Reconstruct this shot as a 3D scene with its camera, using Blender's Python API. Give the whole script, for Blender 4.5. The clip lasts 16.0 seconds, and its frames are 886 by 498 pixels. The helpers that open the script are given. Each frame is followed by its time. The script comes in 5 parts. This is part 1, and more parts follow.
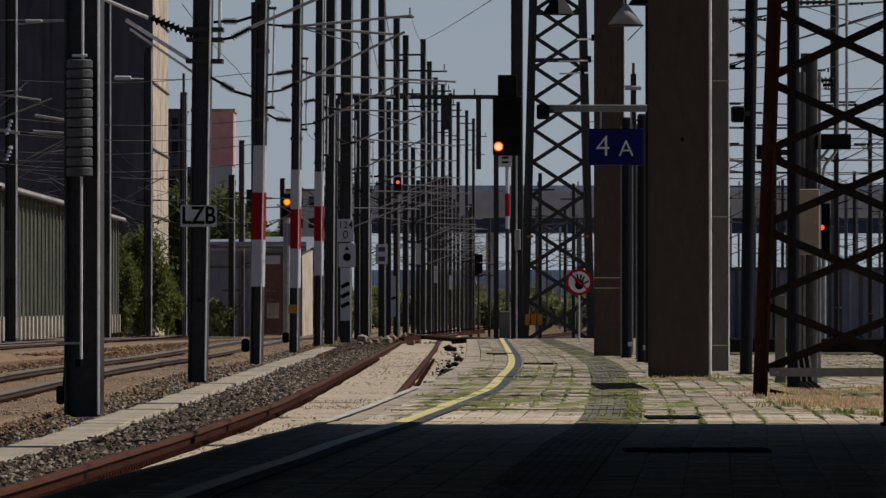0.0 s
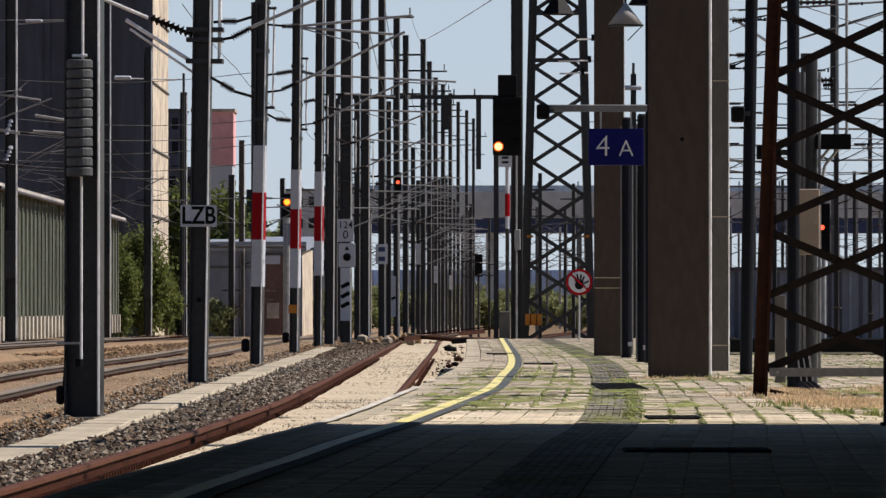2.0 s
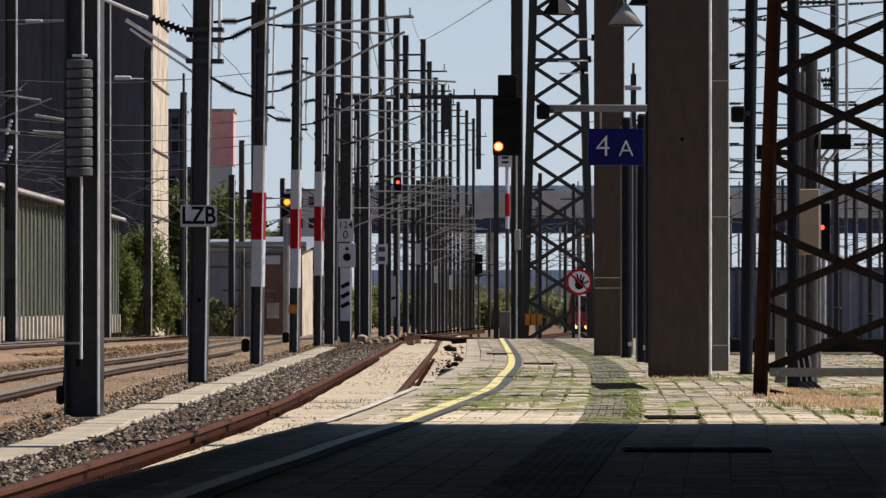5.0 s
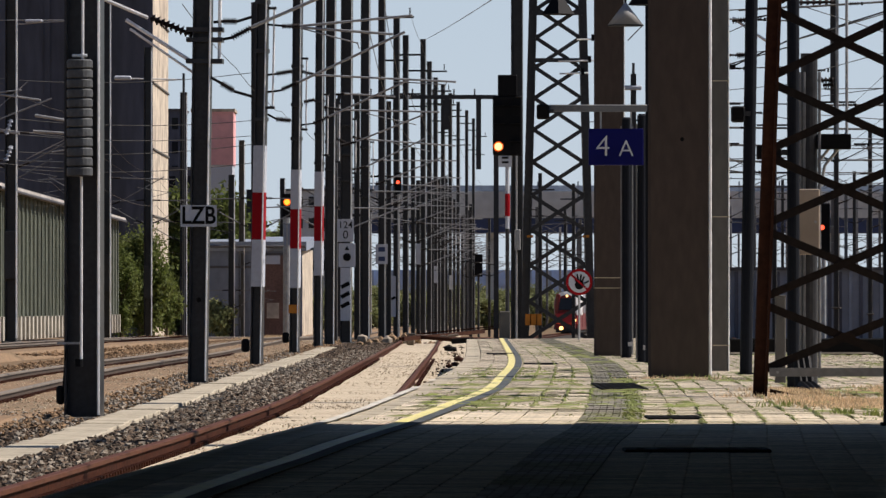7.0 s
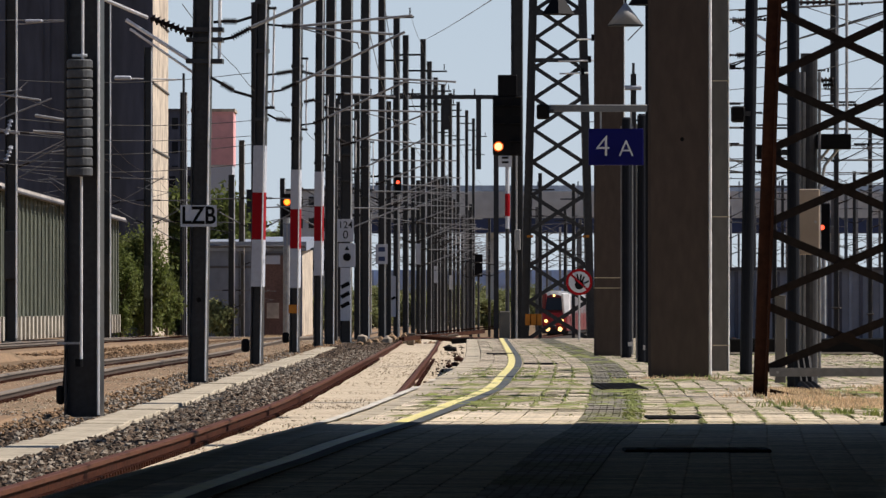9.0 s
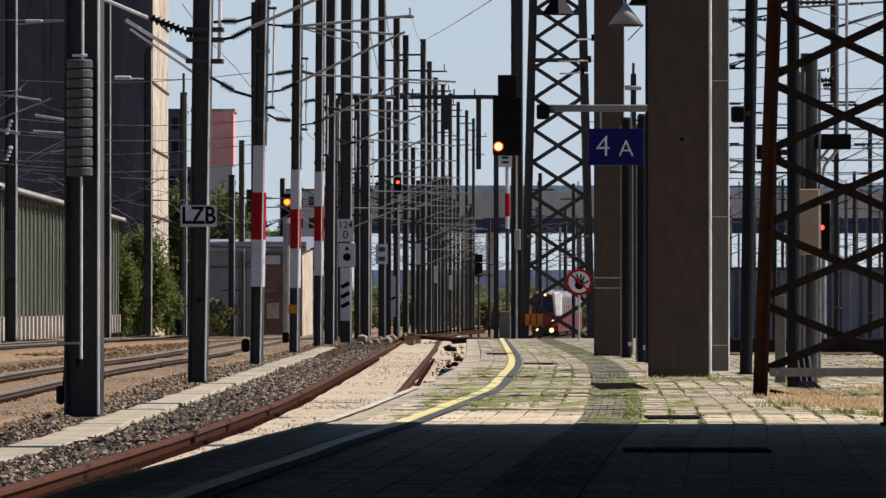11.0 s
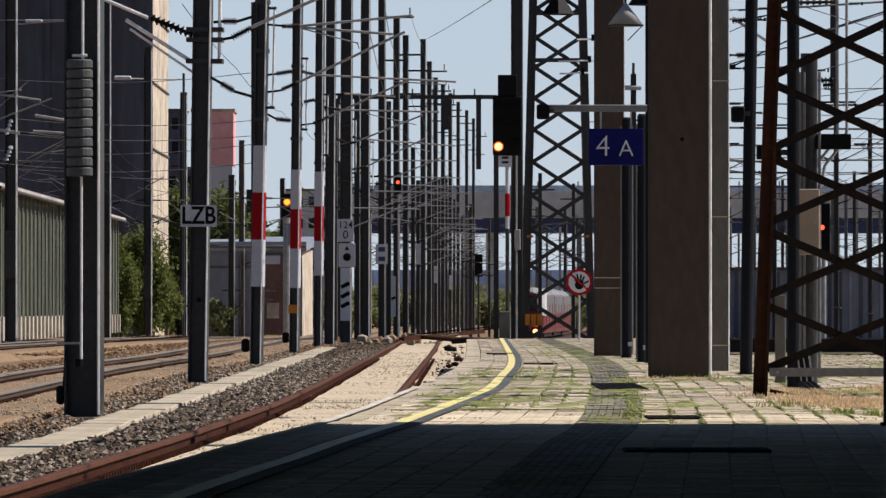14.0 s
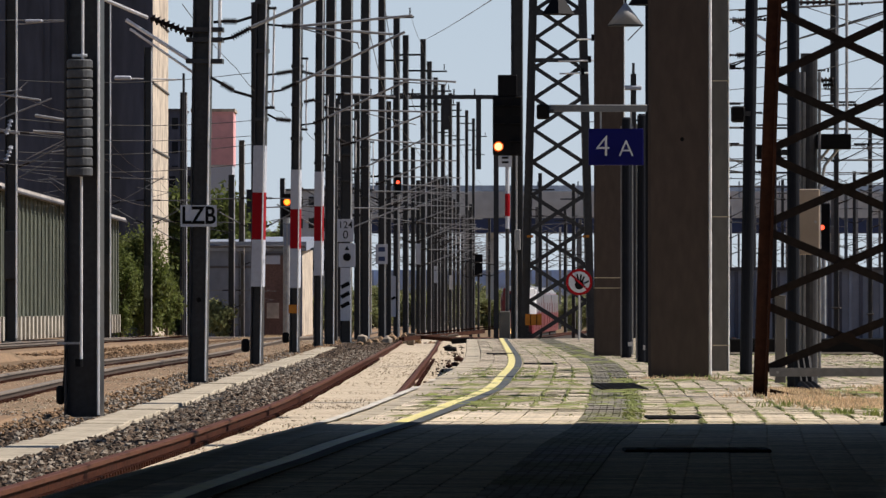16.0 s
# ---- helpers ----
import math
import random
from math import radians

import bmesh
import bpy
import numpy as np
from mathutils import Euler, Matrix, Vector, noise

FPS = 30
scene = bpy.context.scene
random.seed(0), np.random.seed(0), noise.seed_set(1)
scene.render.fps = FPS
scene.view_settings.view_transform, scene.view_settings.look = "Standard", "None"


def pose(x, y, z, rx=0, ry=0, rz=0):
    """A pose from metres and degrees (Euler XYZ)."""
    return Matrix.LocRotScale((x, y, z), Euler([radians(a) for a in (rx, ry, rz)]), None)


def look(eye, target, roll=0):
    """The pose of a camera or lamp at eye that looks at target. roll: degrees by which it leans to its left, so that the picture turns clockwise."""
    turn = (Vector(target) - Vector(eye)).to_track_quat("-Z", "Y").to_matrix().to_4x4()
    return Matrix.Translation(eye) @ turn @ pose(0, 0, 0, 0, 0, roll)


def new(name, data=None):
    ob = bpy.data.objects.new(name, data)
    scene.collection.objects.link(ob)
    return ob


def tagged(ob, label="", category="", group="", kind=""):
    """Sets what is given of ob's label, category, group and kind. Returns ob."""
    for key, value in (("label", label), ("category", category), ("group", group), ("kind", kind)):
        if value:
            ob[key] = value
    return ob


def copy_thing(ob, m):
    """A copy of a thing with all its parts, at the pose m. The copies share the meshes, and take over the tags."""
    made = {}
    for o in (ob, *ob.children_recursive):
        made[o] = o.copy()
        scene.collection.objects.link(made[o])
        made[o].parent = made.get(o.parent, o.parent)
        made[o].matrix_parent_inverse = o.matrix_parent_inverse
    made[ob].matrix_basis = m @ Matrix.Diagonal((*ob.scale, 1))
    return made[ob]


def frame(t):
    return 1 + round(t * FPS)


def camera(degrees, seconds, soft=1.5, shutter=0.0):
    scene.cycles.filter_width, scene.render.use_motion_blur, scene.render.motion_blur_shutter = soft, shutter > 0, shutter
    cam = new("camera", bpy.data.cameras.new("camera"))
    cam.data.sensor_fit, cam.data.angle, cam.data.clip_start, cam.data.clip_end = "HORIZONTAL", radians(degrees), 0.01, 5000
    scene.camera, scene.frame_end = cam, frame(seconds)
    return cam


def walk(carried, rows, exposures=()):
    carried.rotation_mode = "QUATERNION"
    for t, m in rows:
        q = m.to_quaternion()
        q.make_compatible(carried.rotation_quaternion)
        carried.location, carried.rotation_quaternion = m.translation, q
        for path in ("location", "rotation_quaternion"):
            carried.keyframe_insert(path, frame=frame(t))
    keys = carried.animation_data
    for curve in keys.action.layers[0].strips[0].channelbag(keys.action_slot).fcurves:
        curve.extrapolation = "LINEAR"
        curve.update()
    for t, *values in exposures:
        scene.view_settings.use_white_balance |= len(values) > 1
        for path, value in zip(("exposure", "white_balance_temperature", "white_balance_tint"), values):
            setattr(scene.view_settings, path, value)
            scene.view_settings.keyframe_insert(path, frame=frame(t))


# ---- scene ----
cam = camera(8.153, 16.0, soft=1.45)
EYE = look((0, 0, 1.28), (0, 1000, 10.735))
walk(cam, [(0, EYE), (16, EYE)],
     exposures=[(0, -0.66, 6400, 16), (0.1, -0.26, 6400, 16), (0.2, 0.22, 6400, 16), (0.3, 0.22, 6400, 16), (16, 0.22, 6400, 16)])

# ---- light ----
SUN = Vector((0.66, 0.10, 0.74)).normalized()
world = bpy.data.worlds.new("sky")
scene.world = world
world.use_nodes = True
wn = world.node_tree
sky = wn.nodes.new("ShaderNodeTexSky")
sky.sky_type = "NISHITA"
sky.sun_disc = False
sky.sun_elevation = math.asin(SUN.z)
sky.sun_rotation = math.atan2(SUN.x, SUN.y)
sky.air_density, sky.dust_density, sky.ozone_density = 1.0, 0.2, 4.0
bg = wn.nodes["Background"]
wn.links.new(sky.outputs[0], bg.inputs[0])
bg.inputs[1].default_value = 0.05
lamp = bpy.data.lights.new("sun", "SUN")
lamp.energy, lamp.angle, lamp.color = 5.0, radians(0.5), (1.0, 0.94, 0.83)
new("sun", lamp).matrix_world = look(SUN * 200, (0, 0, 0))


# ---- materials ----
def material(name, color, rough=0.7, metal=0.0, var=0.25, grain=20.0, blot=1.5, bump=0.2, alt=None,
             alt_amount=0.5, random_obj=0.0, island=0.0, wave=None, stretch=None, bump_dist=0.01):
    """Procedural surface: base colour, fine grain, large blotches towards alt, relief."""
    m = bpy.data.materials.new(name)
    m.use_nodes = True
    nt = m.node_tree
    n, l = nt.nodes, nt.links
    b = n["Principled BSDF"]
    b.inputs["Roughness"].default_value = rough
    b.inputs["Metallic"].default_value = metal
    b.inputs["Specular IOR Level"].default_value = 0.3
    tc = n.new("ShaderNodeTexCoord")
    vec = tc.outputs["Object"]
    if stretch:
        mp = n.new("ShaderNodeMapping")
        mp.inputs["Scale"].default_value = stretch
        l.new(vec, mp.inputs[0])
        vec = mp.outputs[0]
    def noise_tex(scale, detail):
        t = n.new("ShaderNodeTexNoise")
        t.inputs["Scale"].default_value = scale
        t.inputs["Detail"].default_value = detail
        l.new(vec, t.inputs["Vector"])
        return t
    fine, big = noise_tex(grain, 5), noise_tex(blot, 4)
    alt = alt or tuple(c * 0.55 for c in color)
    ramp = n.new("ShaderNodeValToRGB")
    ramp.color_ramp.elements[0].position, ramp.color_ramp.elements[1].position = 0.42, 0.62
    ramp.color_ramp.elements[0].color = (0, 0, 0, 1)
    ramp.color_ramp.elements[1].color = (alt_amount,) * 3 + (1,)
    l.new(big.outputs[0], ramp.inputs[0])
    mix = n.new("ShaderNodeMix")
    mix.data_type = "RGBA"
    l.new(ramp.outputs[0], mix.inputs["Factor"])
    mix.inputs[6].default_value = (*color, 1)
    mix.inputs[7].default_value = (*alt, 1)
    hsv = n.new("ShaderNodeHueSaturation")
    l.new(mix.outputs[2], hsv.inputs["Color"])
    rng = n.new("ShaderNodeMapRange")
    rng.inputs[1].default_value, rng.inputs[2].default_value = 0.25, 0.75
    rng.inputs[3].default_value, rng.inputs[4].default_value = 1 - var, 1 + var
    l.new(fine.outputs[0], rng.inputs[0])
    val = rng.outputs[0]
    for amount, node, sock in ((random_obj, "ShaderNodeObjectInfo", "Random"), (island, "ShaderNodeNewGeometry", "Random Per Island")):
        if amount:
            src = n.new(node)
            r2 = n.new("ShaderNodeMapRange")
            r2.inputs[3].default_value, r2.inputs[4].default_value = 1 - amount, 1 + amount
            l.new(src.outputs[sock], r2.inputs[0])
            mu = n.new("ShaderNodeMath")
            mu.operation = "MULTIPLY"
            l.new(val, mu.inputs[0])
            l.new(r2.outputs[0], mu.inputs[1])
            val = mu.outputs[0]
    l.new(val, hsv.inputs["Value"])
    l.new(hsv.outputs[0], b.inputs["Base Color"])
    if bump:
        bp = n.new("ShaderNodeBump")
        bp.inputs["Strength"].default_value = bump
        bp.inputs["Distance"].default_value = bump_dist
        l.new(fine.outputs[0], bp.inputs["Height"])
        l.new(bp.outputs[0], b.inputs["Normal"])
    return m


def glow(name, color, strength):
    m = bpy.data.materials.new(name)
    m.use_nodes = True
    b = m.node_tree.nodes["Principled BSDF"]
    b.inputs["Base Color"].default_value = (*color, 1)
    b.inputs["Emission Color"].default_value = (*color, 1)
    b.inputs["Emission Strength"].default_value = strength
    return m


def sky_glow():
    """Clear sky near the horizon, paler towards the ground."""
    m = bpy.data.materials.new("clear_sky")
    m.use_nodes = True
    nt = m.node_tree
    n, l = nt.nodes, nt.links
    n.remove(n["Principled BSDF"])
    em = n.new("ShaderNodeEmission")
    tc, sp, rp = n.new("ShaderNodeTexCoord"), n.new("ShaderNodeSeparateXYZ"), n.new("ShaderNodeValToRGB")
    l.new(tc.outputs["Generated"], sp.inputs[0])
    l.new(sp.outputs[2], rp.inputs[0])
    rp.color_ramp.elements[0].color = (0.56, 0.65, 0.69, 1)
    rp.color_ramp.elements[1].color = (0.44, 0.57, 0.665, 1)
    l.new(rp.outputs[0], em.inputs[0])
    em.inputs[1].default_value = 0.86
    l.new(em.outputs[0], n["Material Output"].inputs[0])
    return m


M = dict(
    steel=material("dark_weathered_steel", (0.04, 0.041, 0.045), 0.33, 0.05, 0.25, 14, 1.2, 0.08, (0.028, 0.027, 0.028)),
    weight=material("grey_cast_weight", (0.085, 0.09, 0.095), 0.6, 0.1, 0.25, 18, 2, 0.2),
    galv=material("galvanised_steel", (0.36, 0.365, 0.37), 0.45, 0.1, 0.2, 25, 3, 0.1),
    paintdark=material("dark_painted_steel", (0.009, 0.011, 0.016), 0.75, 0.0, 0.15, 20, 2, 0.1),
    rust=material("rusty_painted_steel", (0.05, 0.019, 0.01), 0.8, 0.0, 0.4, 18, 2.5, 0.4, (0.025, 0.012, 0.009)),
    brace=material("dark_brown_brace_steel", (0.016, 0.011, 0.009), 0.75, 0.0, 0.35, 18, 2.5, 0.3, (0.014, 0.012, 0.011)),
    rail=material("rusty_rail_steel", (0.048, 0.015, 0.007), 0.8, 0.05, 0.55, 14, 1.6, 0.35, (0.035, 0.013, 0.008)),
    raildark=material("dark_worn_rail", (0.085, 0.062, 0.046), 0.7, 0.1, 0.3, 20, 2, 0.2),
    # Head in a paler tone than the rail's web.
    palehead=material("pale_rail_head", (0.21, 0.18, 0.15), 0.75, 0.0, 0.25, 25, 2, 0.1),
    railtop=material("worn_rail_head", (0.11, 0.045, 0.027), 0.6, 0.1, 0.2, 30, 2, 0.1),
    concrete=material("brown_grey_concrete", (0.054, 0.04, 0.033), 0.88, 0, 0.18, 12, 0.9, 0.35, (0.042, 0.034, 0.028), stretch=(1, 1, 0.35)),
    concrete2=material("grey_concrete", (0.11, 0.105, 0.097), 0.9, 0, 0.15, 10, 0.8, 0.3, stretch=(1, 1, 0.4)),
    slab=material("pale_concrete_trough_lid", (0.46, 0.4, 0.3), 0.92, 0, 0.2, 14, 3, 0.4, random_obj=0.12),
    paver=material("sandy_concrete_paver", (0.67, 0.57, 0.44), 0.93, 0, 0.45, 26, 0.35, 0.2, (0.46, 0.41, 0.25), island=0.22, random_obj=0.15),
    kerb=material("pale_platform_edge_stone", (0.56, 0.53, 0.46), 0.9, 0, 0.15, 10, 1.5, 0.3, random_obj=0.08),
    grey_paver=material("grey_grooved_paver", (0.27, 0.245, 0.205), 0.9, 0, 0.3, 18, 0.6, 0.3, (0.17, 0.17, 0.08), alt_amount=0.8, island=0.3),
    joint=material("soil_in_joints", (0.17, 0.13, 0.085), 0.95, 0, 0.3, 15, 0.6, 0.4, (0.1, 0.1, 0.05)),
    yellow=material("worn_yellow_paint", (0.8, 0.7, 0.25), 0.5, 0, 0.25, 14, 1.2, 0.0, (0.72, 0.64, 0.42)),
    blueline=material("blue_grey_guide_line", (0.1, 0.11, 0.115), 0.92, 0, 0.15, 14, 1.0, 0.0),
    ground=material("dry_trackside_ground", (0.18, 0.115, 0.062), 0.95, 0, 0.35, 3, 0.12, 0.6, (0.17, 0.13, 0.07), bump_dist=0.05),
    # Bed is darker than its stones, for the shade in their gaps.
    ballast=material("ballast_with_gap_shade", (0.035, 0.029, 0.024), 0.95, 0, 0.45, 9, 0.3, 0.8, (0.06, 0.045, 0.032), bump_dist=0.04),
    stone=material("ballast_stone", (0.105, 0.074, 0.05), 0.9, 0, 0.3, 20, 2, 0.3, island=0.9),
    palestone=material("pale_ballast_stone", (0.29, 0.245, 0.19), 0.9, 0, 0.2, 20, 2, 0.3, island=0.4),
    clod=material("brown_clod", (0.23, 0.145, 0.08), 0.95, 0, 0.3, 20, 2, 0.3, island=0.45),
    moss=material("olive_moss", (0.17, 0.2, 0.05), 0.95, 0, 0.3, 30, 2, 0.2, (0.24, 0.21, 0.1), island=0.35),
    sandstone=material("sandy_ballast_stone", (0.5, 0.41, 0.29), 0.92, 0, 0.25, 20, 2, 0.3, island=0.3),
    sand=material("sandy_track_bed", (0.54, 0.455, 0.33), 0.95, 0, 0.5, 16, 1.1, 0.8, (0.36, 0.28, 0.2)),
    sleeper=material("weathered_sleeper", (0.3, 0.24, 0.18), 0.9, 0, 0.25, 15, 2, 0.3),
    greypaint=material("matte_grey_paint", (0.36, 0.36, 0.36), 0.7, 0, 0.1, 12, 2, 0.05),
    dusty=material("dry_grass_track_bed", (0.24, 0.155, 0.09), 0.95, 0, 0.35, 5, 0.4, 0.6, (0.2, 0.15, 0.09), bump_dist=0.03),
    iron=material("black_cast_iron", (0.008, 0.008, 0.008), 0.85, 0, 0.2, 30, 3, 0.2),
    black=material("black_housing", (0.005, 0.005, 0.006), 0.55, 0, 0.2, 20, 2, 0.1),
    white=material("white_enamel", (0.48, 0.51, 0.57), 0.5, 0, 0.08, 12, 2, 0.03, (0.48, 0.5, 0.53)),
    red=material("red_enamel", (0.3, 0.005, 0.01), 0.55, 0, 0.08, 12, 2, 0.03, (0.25, 0.006, 0.01)),
    orange=material("orange_plate", (0.52, 0.2, 0.02), 0.6, 0, 0.12, 12, 2, 0.05),
    navy=material("navy_blue_sign_face", (0.004, 0.005, 0.09), 0.5, 0, 0.06, 8, 2, 0.02),
    porcelain=material("dark_brown_insulator", (0.022, 0.017, 0.016), 0.65, 0, 0.15, 20, 2, 0.0),
    copper=material("weathered_wire", (0.12, 0.12, 0.115), 0.6, 0.3, 0.15, 20, 2, 0.0),
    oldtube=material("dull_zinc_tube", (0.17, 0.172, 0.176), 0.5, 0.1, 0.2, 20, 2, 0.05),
    tube=material("aluminium_tube", (0.88, 0.88, 0.88), 0.28, 0.1, 0.12, 20, 2, 0.05),
    beige=material("beige_cabinet_paint", (0.36, 0.29, 0.23), 0.7, 0, 0.1, 8, 1, 0.1),
    darkwall=material("dark_grey_wall_with_shade", (0.09, 0.1, 0.135), 0.92, 0, 0.3, 1.2, 0.12, 0.2, (0.05, 0.052, 0.06), alt_amount=0.8, stretch=(1, 1, 0.18)),
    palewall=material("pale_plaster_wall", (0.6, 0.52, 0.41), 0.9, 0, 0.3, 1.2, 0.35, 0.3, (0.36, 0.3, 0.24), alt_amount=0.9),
    green=material("grey_green_corrugated_sheet", (0.14, 0.155, 0.12), 0.65, 0, 0.12, 2, 0.3, 0.1),
    plinth=material("pale_plinth", (0.44, 0.41, 0.35), 0.9, 0, 0.15, 3, 0.5, 0.2),
    roof=material("pale_roof_edge", (0.5, 0.46, 0.42), 0.8, 0, 0.15, 2, 0.4, 0.2),
    roofdark=material("dark_roof", (0.1, 0.1, 0.11), 0.85, 0, 0.2, 2, 0.4, 0.2),
    # Red is paled in its base colour for the haze of distance.
    pink=material("hazed_red_facade", (0.9, 0.47, 0.47), 0.85, 0, 0.1, 1, 0.1, 0.1),
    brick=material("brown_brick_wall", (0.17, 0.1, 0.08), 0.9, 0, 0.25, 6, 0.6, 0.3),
    greywall=material("grey_blue_wall", (0.25, 0.29, 0.36), 0.85, 0, 0.12, 1, 0.15, 0.1),
    hallblue=material("blue_grey_plaster", (0.32, 0.39, 0.52), 0.85, 0, 0.12, 1, 0.15, 0.1, (0.24, 0.29, 0.38)),
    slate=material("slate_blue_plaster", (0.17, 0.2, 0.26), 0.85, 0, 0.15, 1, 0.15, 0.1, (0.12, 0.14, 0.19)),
    # Far foliage is lighter than near leaves: distance haze put into the colour.
    paleleaf=material("hazed_olive_foliage", (0.25, 0.27, 0.12), 0.75, 0, 0.2, 2, 0.3, 0.0, (0.27, 0.26, 0.13), island=0.2),
    # Concrete tone lightened, with the haze before the overpass in it.
    bridge=material("hazed_bridge_concrete", (0.58, 0.585, 0.58), 0.9, 0, 0.12, 0.7, 0.06, 0.1),
    bluesteel=material("blue_painted_girder", (0.04, 0.06, 0.14), 0.6, 0, 0.12, 1, 0.2, 0.1),
    # Blue raised to carry the haze in front of the far hall.
    bluewall=material("hazed_blue_hall_wall", (0.44, 0.58, 0.85), 0.7, 0, 0.1, 0.6, 0.1, 0.05),
    leaf=material("foliage", (0.13, 0.165, 0.04), 0.7, 0, 0.3, 2, 0.3, 0.0, (0.19, 0.2, 0.06), island=0.45),
    bark=material("bark", (0.12, 0.09, 0.06), 0.9, 0, 0.3, 12, 2, 0.3),
    grass=material("green_weeds", (0.2, 0.25, 0.065), 0.85, 0, 0.25, 6, 0.6, 0.0, (0.3, 0.28, 0.1), island=0.35),
    straw=material("dry_straw_grass", (0.66, 0.49, 0.31), 0.9, 0, 0.25, 6, 0.6, 0.0, (0.4, 0.3, 0.14), island=0.35),
    trainred=material("red_train_paint", (0.16, 0.022, 0.027), 0.4, 0, 0.05, 4, 0.5, 0.0),
    nosered=material("red_raised_for_unlit_nose", (0.42, 0.03, 0.035), 0.4, 0, 0.05, 4, 0.5, 0.0),
    trainwhite=material("white_train_paint", (0.88, 0.88, 0.88), 0.35, 0, 0.05, 4, 0.5, 0.0),
    traingrey=material("light_grey_train_paint", (0.15, 0.15, 0.17), 0.4, 0, 0.05, 4, 0.5, 0.0),
    trainroof=material("grey_train_roof", (0.22, 0.225, 0.235), 0.6, 0, 0.08, 4, 0.5, 0.0),
    trainskirt=material("dark_underframe", (0.03, 0.03, 0.032), 0.7, 0, 0.15, 4, 0.5, 0.0),
    glass=material("dark_train_glass", (0.02, 0.022, 0.028), 0.08, 0, 0.02, 4, 0.5, 0.0),
    amber=glow("amber_signal_light", (1.0, 0.6, 0.24), 1.6),
    # Emissive ring imitates the halo round a lit lens; it is no lamp.
    halo_orange=glow("orange_lens_halo", (1.0, 0.16, 0.01), 0.55),
    amber2=glow("deep_amber_signal_light", (1.0, 0.42, 0.03), 1.5),
    redlight=glow("red_signal_light", (1.0, 0.09, 0.05), 2.2),
    head=glow("warm_headlight", (1.0, 0.62, 0.2), 2.4),
)

for k in ("red", "paintdark", "black", "iron", "porcelain", "rust", "navy", "brace", "rail", "railtop", "blueline"):
    M[k].node_tree.nodes["Principled BSDF"].inputs["Specular IOR Level"].default_value = 0.1

M["steel"].node_tree.nodes["Principled BSDF"].inputs["Specular IOR Level"].default_value = 0.22


def translucent(m, share):
    """Thin leaves: part of the light passes through."""
    n, l = m.node_tree.nodes, m.node_tree.links
    b, o = n["Principled BSDF"], n["Material Output"]
    tr, mx = n.new("ShaderNodeBsdfTranslucent"), n.new("ShaderNodeMixShader")
    mx.inputs[0].default_value = share
    l.new(b.inputs["Base Color"].links[0].from_socket, tr.inputs[0])
    l.new(b.outputs[0], mx.inputs[1])
    l.new(tr.outputs[0], mx.inputs[2])
    l.new(mx.outputs[0], o.inputs[0])


for k in ("leaf", "paleleaf", "grass", "straw"):
    translucent(M[k], 0.4)


# ---- mesh helpers ----
def part(name, bm, mat, parent=None, label="", smooth=False):
    me = bpy.data.meshes.new(name)
    bm.to_mesh(me)
    bm.free()
    for mt in (mat if isinstance(mat, (list, tuple)) else [mat]):
        me.materials.append(mt)
    if smooth:
        for p in me.polygons:
            p.use_smooth = True
    ob = new(name, me)
    if parent:
        ob.parent = parent
    if label:
        ob["label"] = label
    return ob


def base(name, x, y, z, rz=0, rx=0, ry=0):
    ob = new(name)
    ob.matrix_basis = pose(x, y, z, rx, ry, rz)
    return ob


def box(bm, c, s, m=None, bevel=0.0):
    mat4 = Matrix.Translation(c) @ (m or Matrix()) @ Matrix.Diagonal((*s, 1))
    r = bmesh.ops.create_cube(bm, size=1, matrix=mat4)
    if bevel:
        vs = set(r["verts"])
        es = [e for e in bm.edges if e.verts[0] in vs and e.verts[1] in vs]
        bmesh.ops.bevel(bm, geom=es, offset=bevel, segments=1, affect="EDGES")
    return bm


def B(c, s, m=None, bevel=0.0):
    return box(bmesh.new(), c, s, m, bevel)


def beam(bm, p, q, w, h):
    """Square bar from p to q."""
    p, q = Vector(p), Vector(q)
    m = (q - p).to_track_quat("Y", "Z").to_matrix().to_4x4()
    return box(bm, (p + q) / 2, (w, (q - p).length, h), m)


def rod(bm, p, q, r, r2=None, seg=8):
    p, q = Vector(p), Vector(q)
    m = Matrix.Translation((p + q) / 2) @ (q - p).to_track_quat("Z", "Y").to_matrix().to_4x4()
    bmesh.ops.create_cone(bm, cap_ends=True, segments=seg, radius1=r, radius2=r if r2 is None else r2,
                          depth=(q - p).length, matrix=m)
    return bm


def R(p, q, r, r2=None, seg=8):
    return rod(bmesh.new(), p, q, r, r2, seg)


def ibeam(h, w, depth, web=0.03, fl=0.03):
    """Upright I-section in one piece, flanges facing left and right."""
    a, d, k = w / 2, depth / 2, web / 2
    i = a - fl
    pts = [(-a, -d), (-i, -d), (-i, -k), (i, -k), (i, -d), (a, -d), (a, d), (i, d), (i, k), (-i, k), (-i, d), (-a, d)]
    bm = bmesh.new()
    lo = [bm.verts.new((x, y, 0)) for x, y in pts]
    hi = [bm.verts.new((x, y, h)) for x, y in pts]
    for j in range(12):
        bm.faces.new((lo[j], lo[(j + 1) % 12], hi[(j + 1) % 12], hi[j]))
    bm.faces.new(hi)
    return bm


def insulator(bm, p, q, r=0.07, n=7):
    p, q = Vector(p), Vector(q)
    rod(bm, p, q, r * 0.4, seg=7)
    for i in range(n):
        a = p.lerp(q, (i + 0.3) / n)
        b = p.lerp(q, (i + 0.75) / n)
        rod(bm, a, b, r, r * 0.55, seg=9)
    return bm


def quads(name, verts, faces, mat, parent=None):
    me = bpy.data.meshes.new(name)
    me.from_pydata(verts, [], faces)
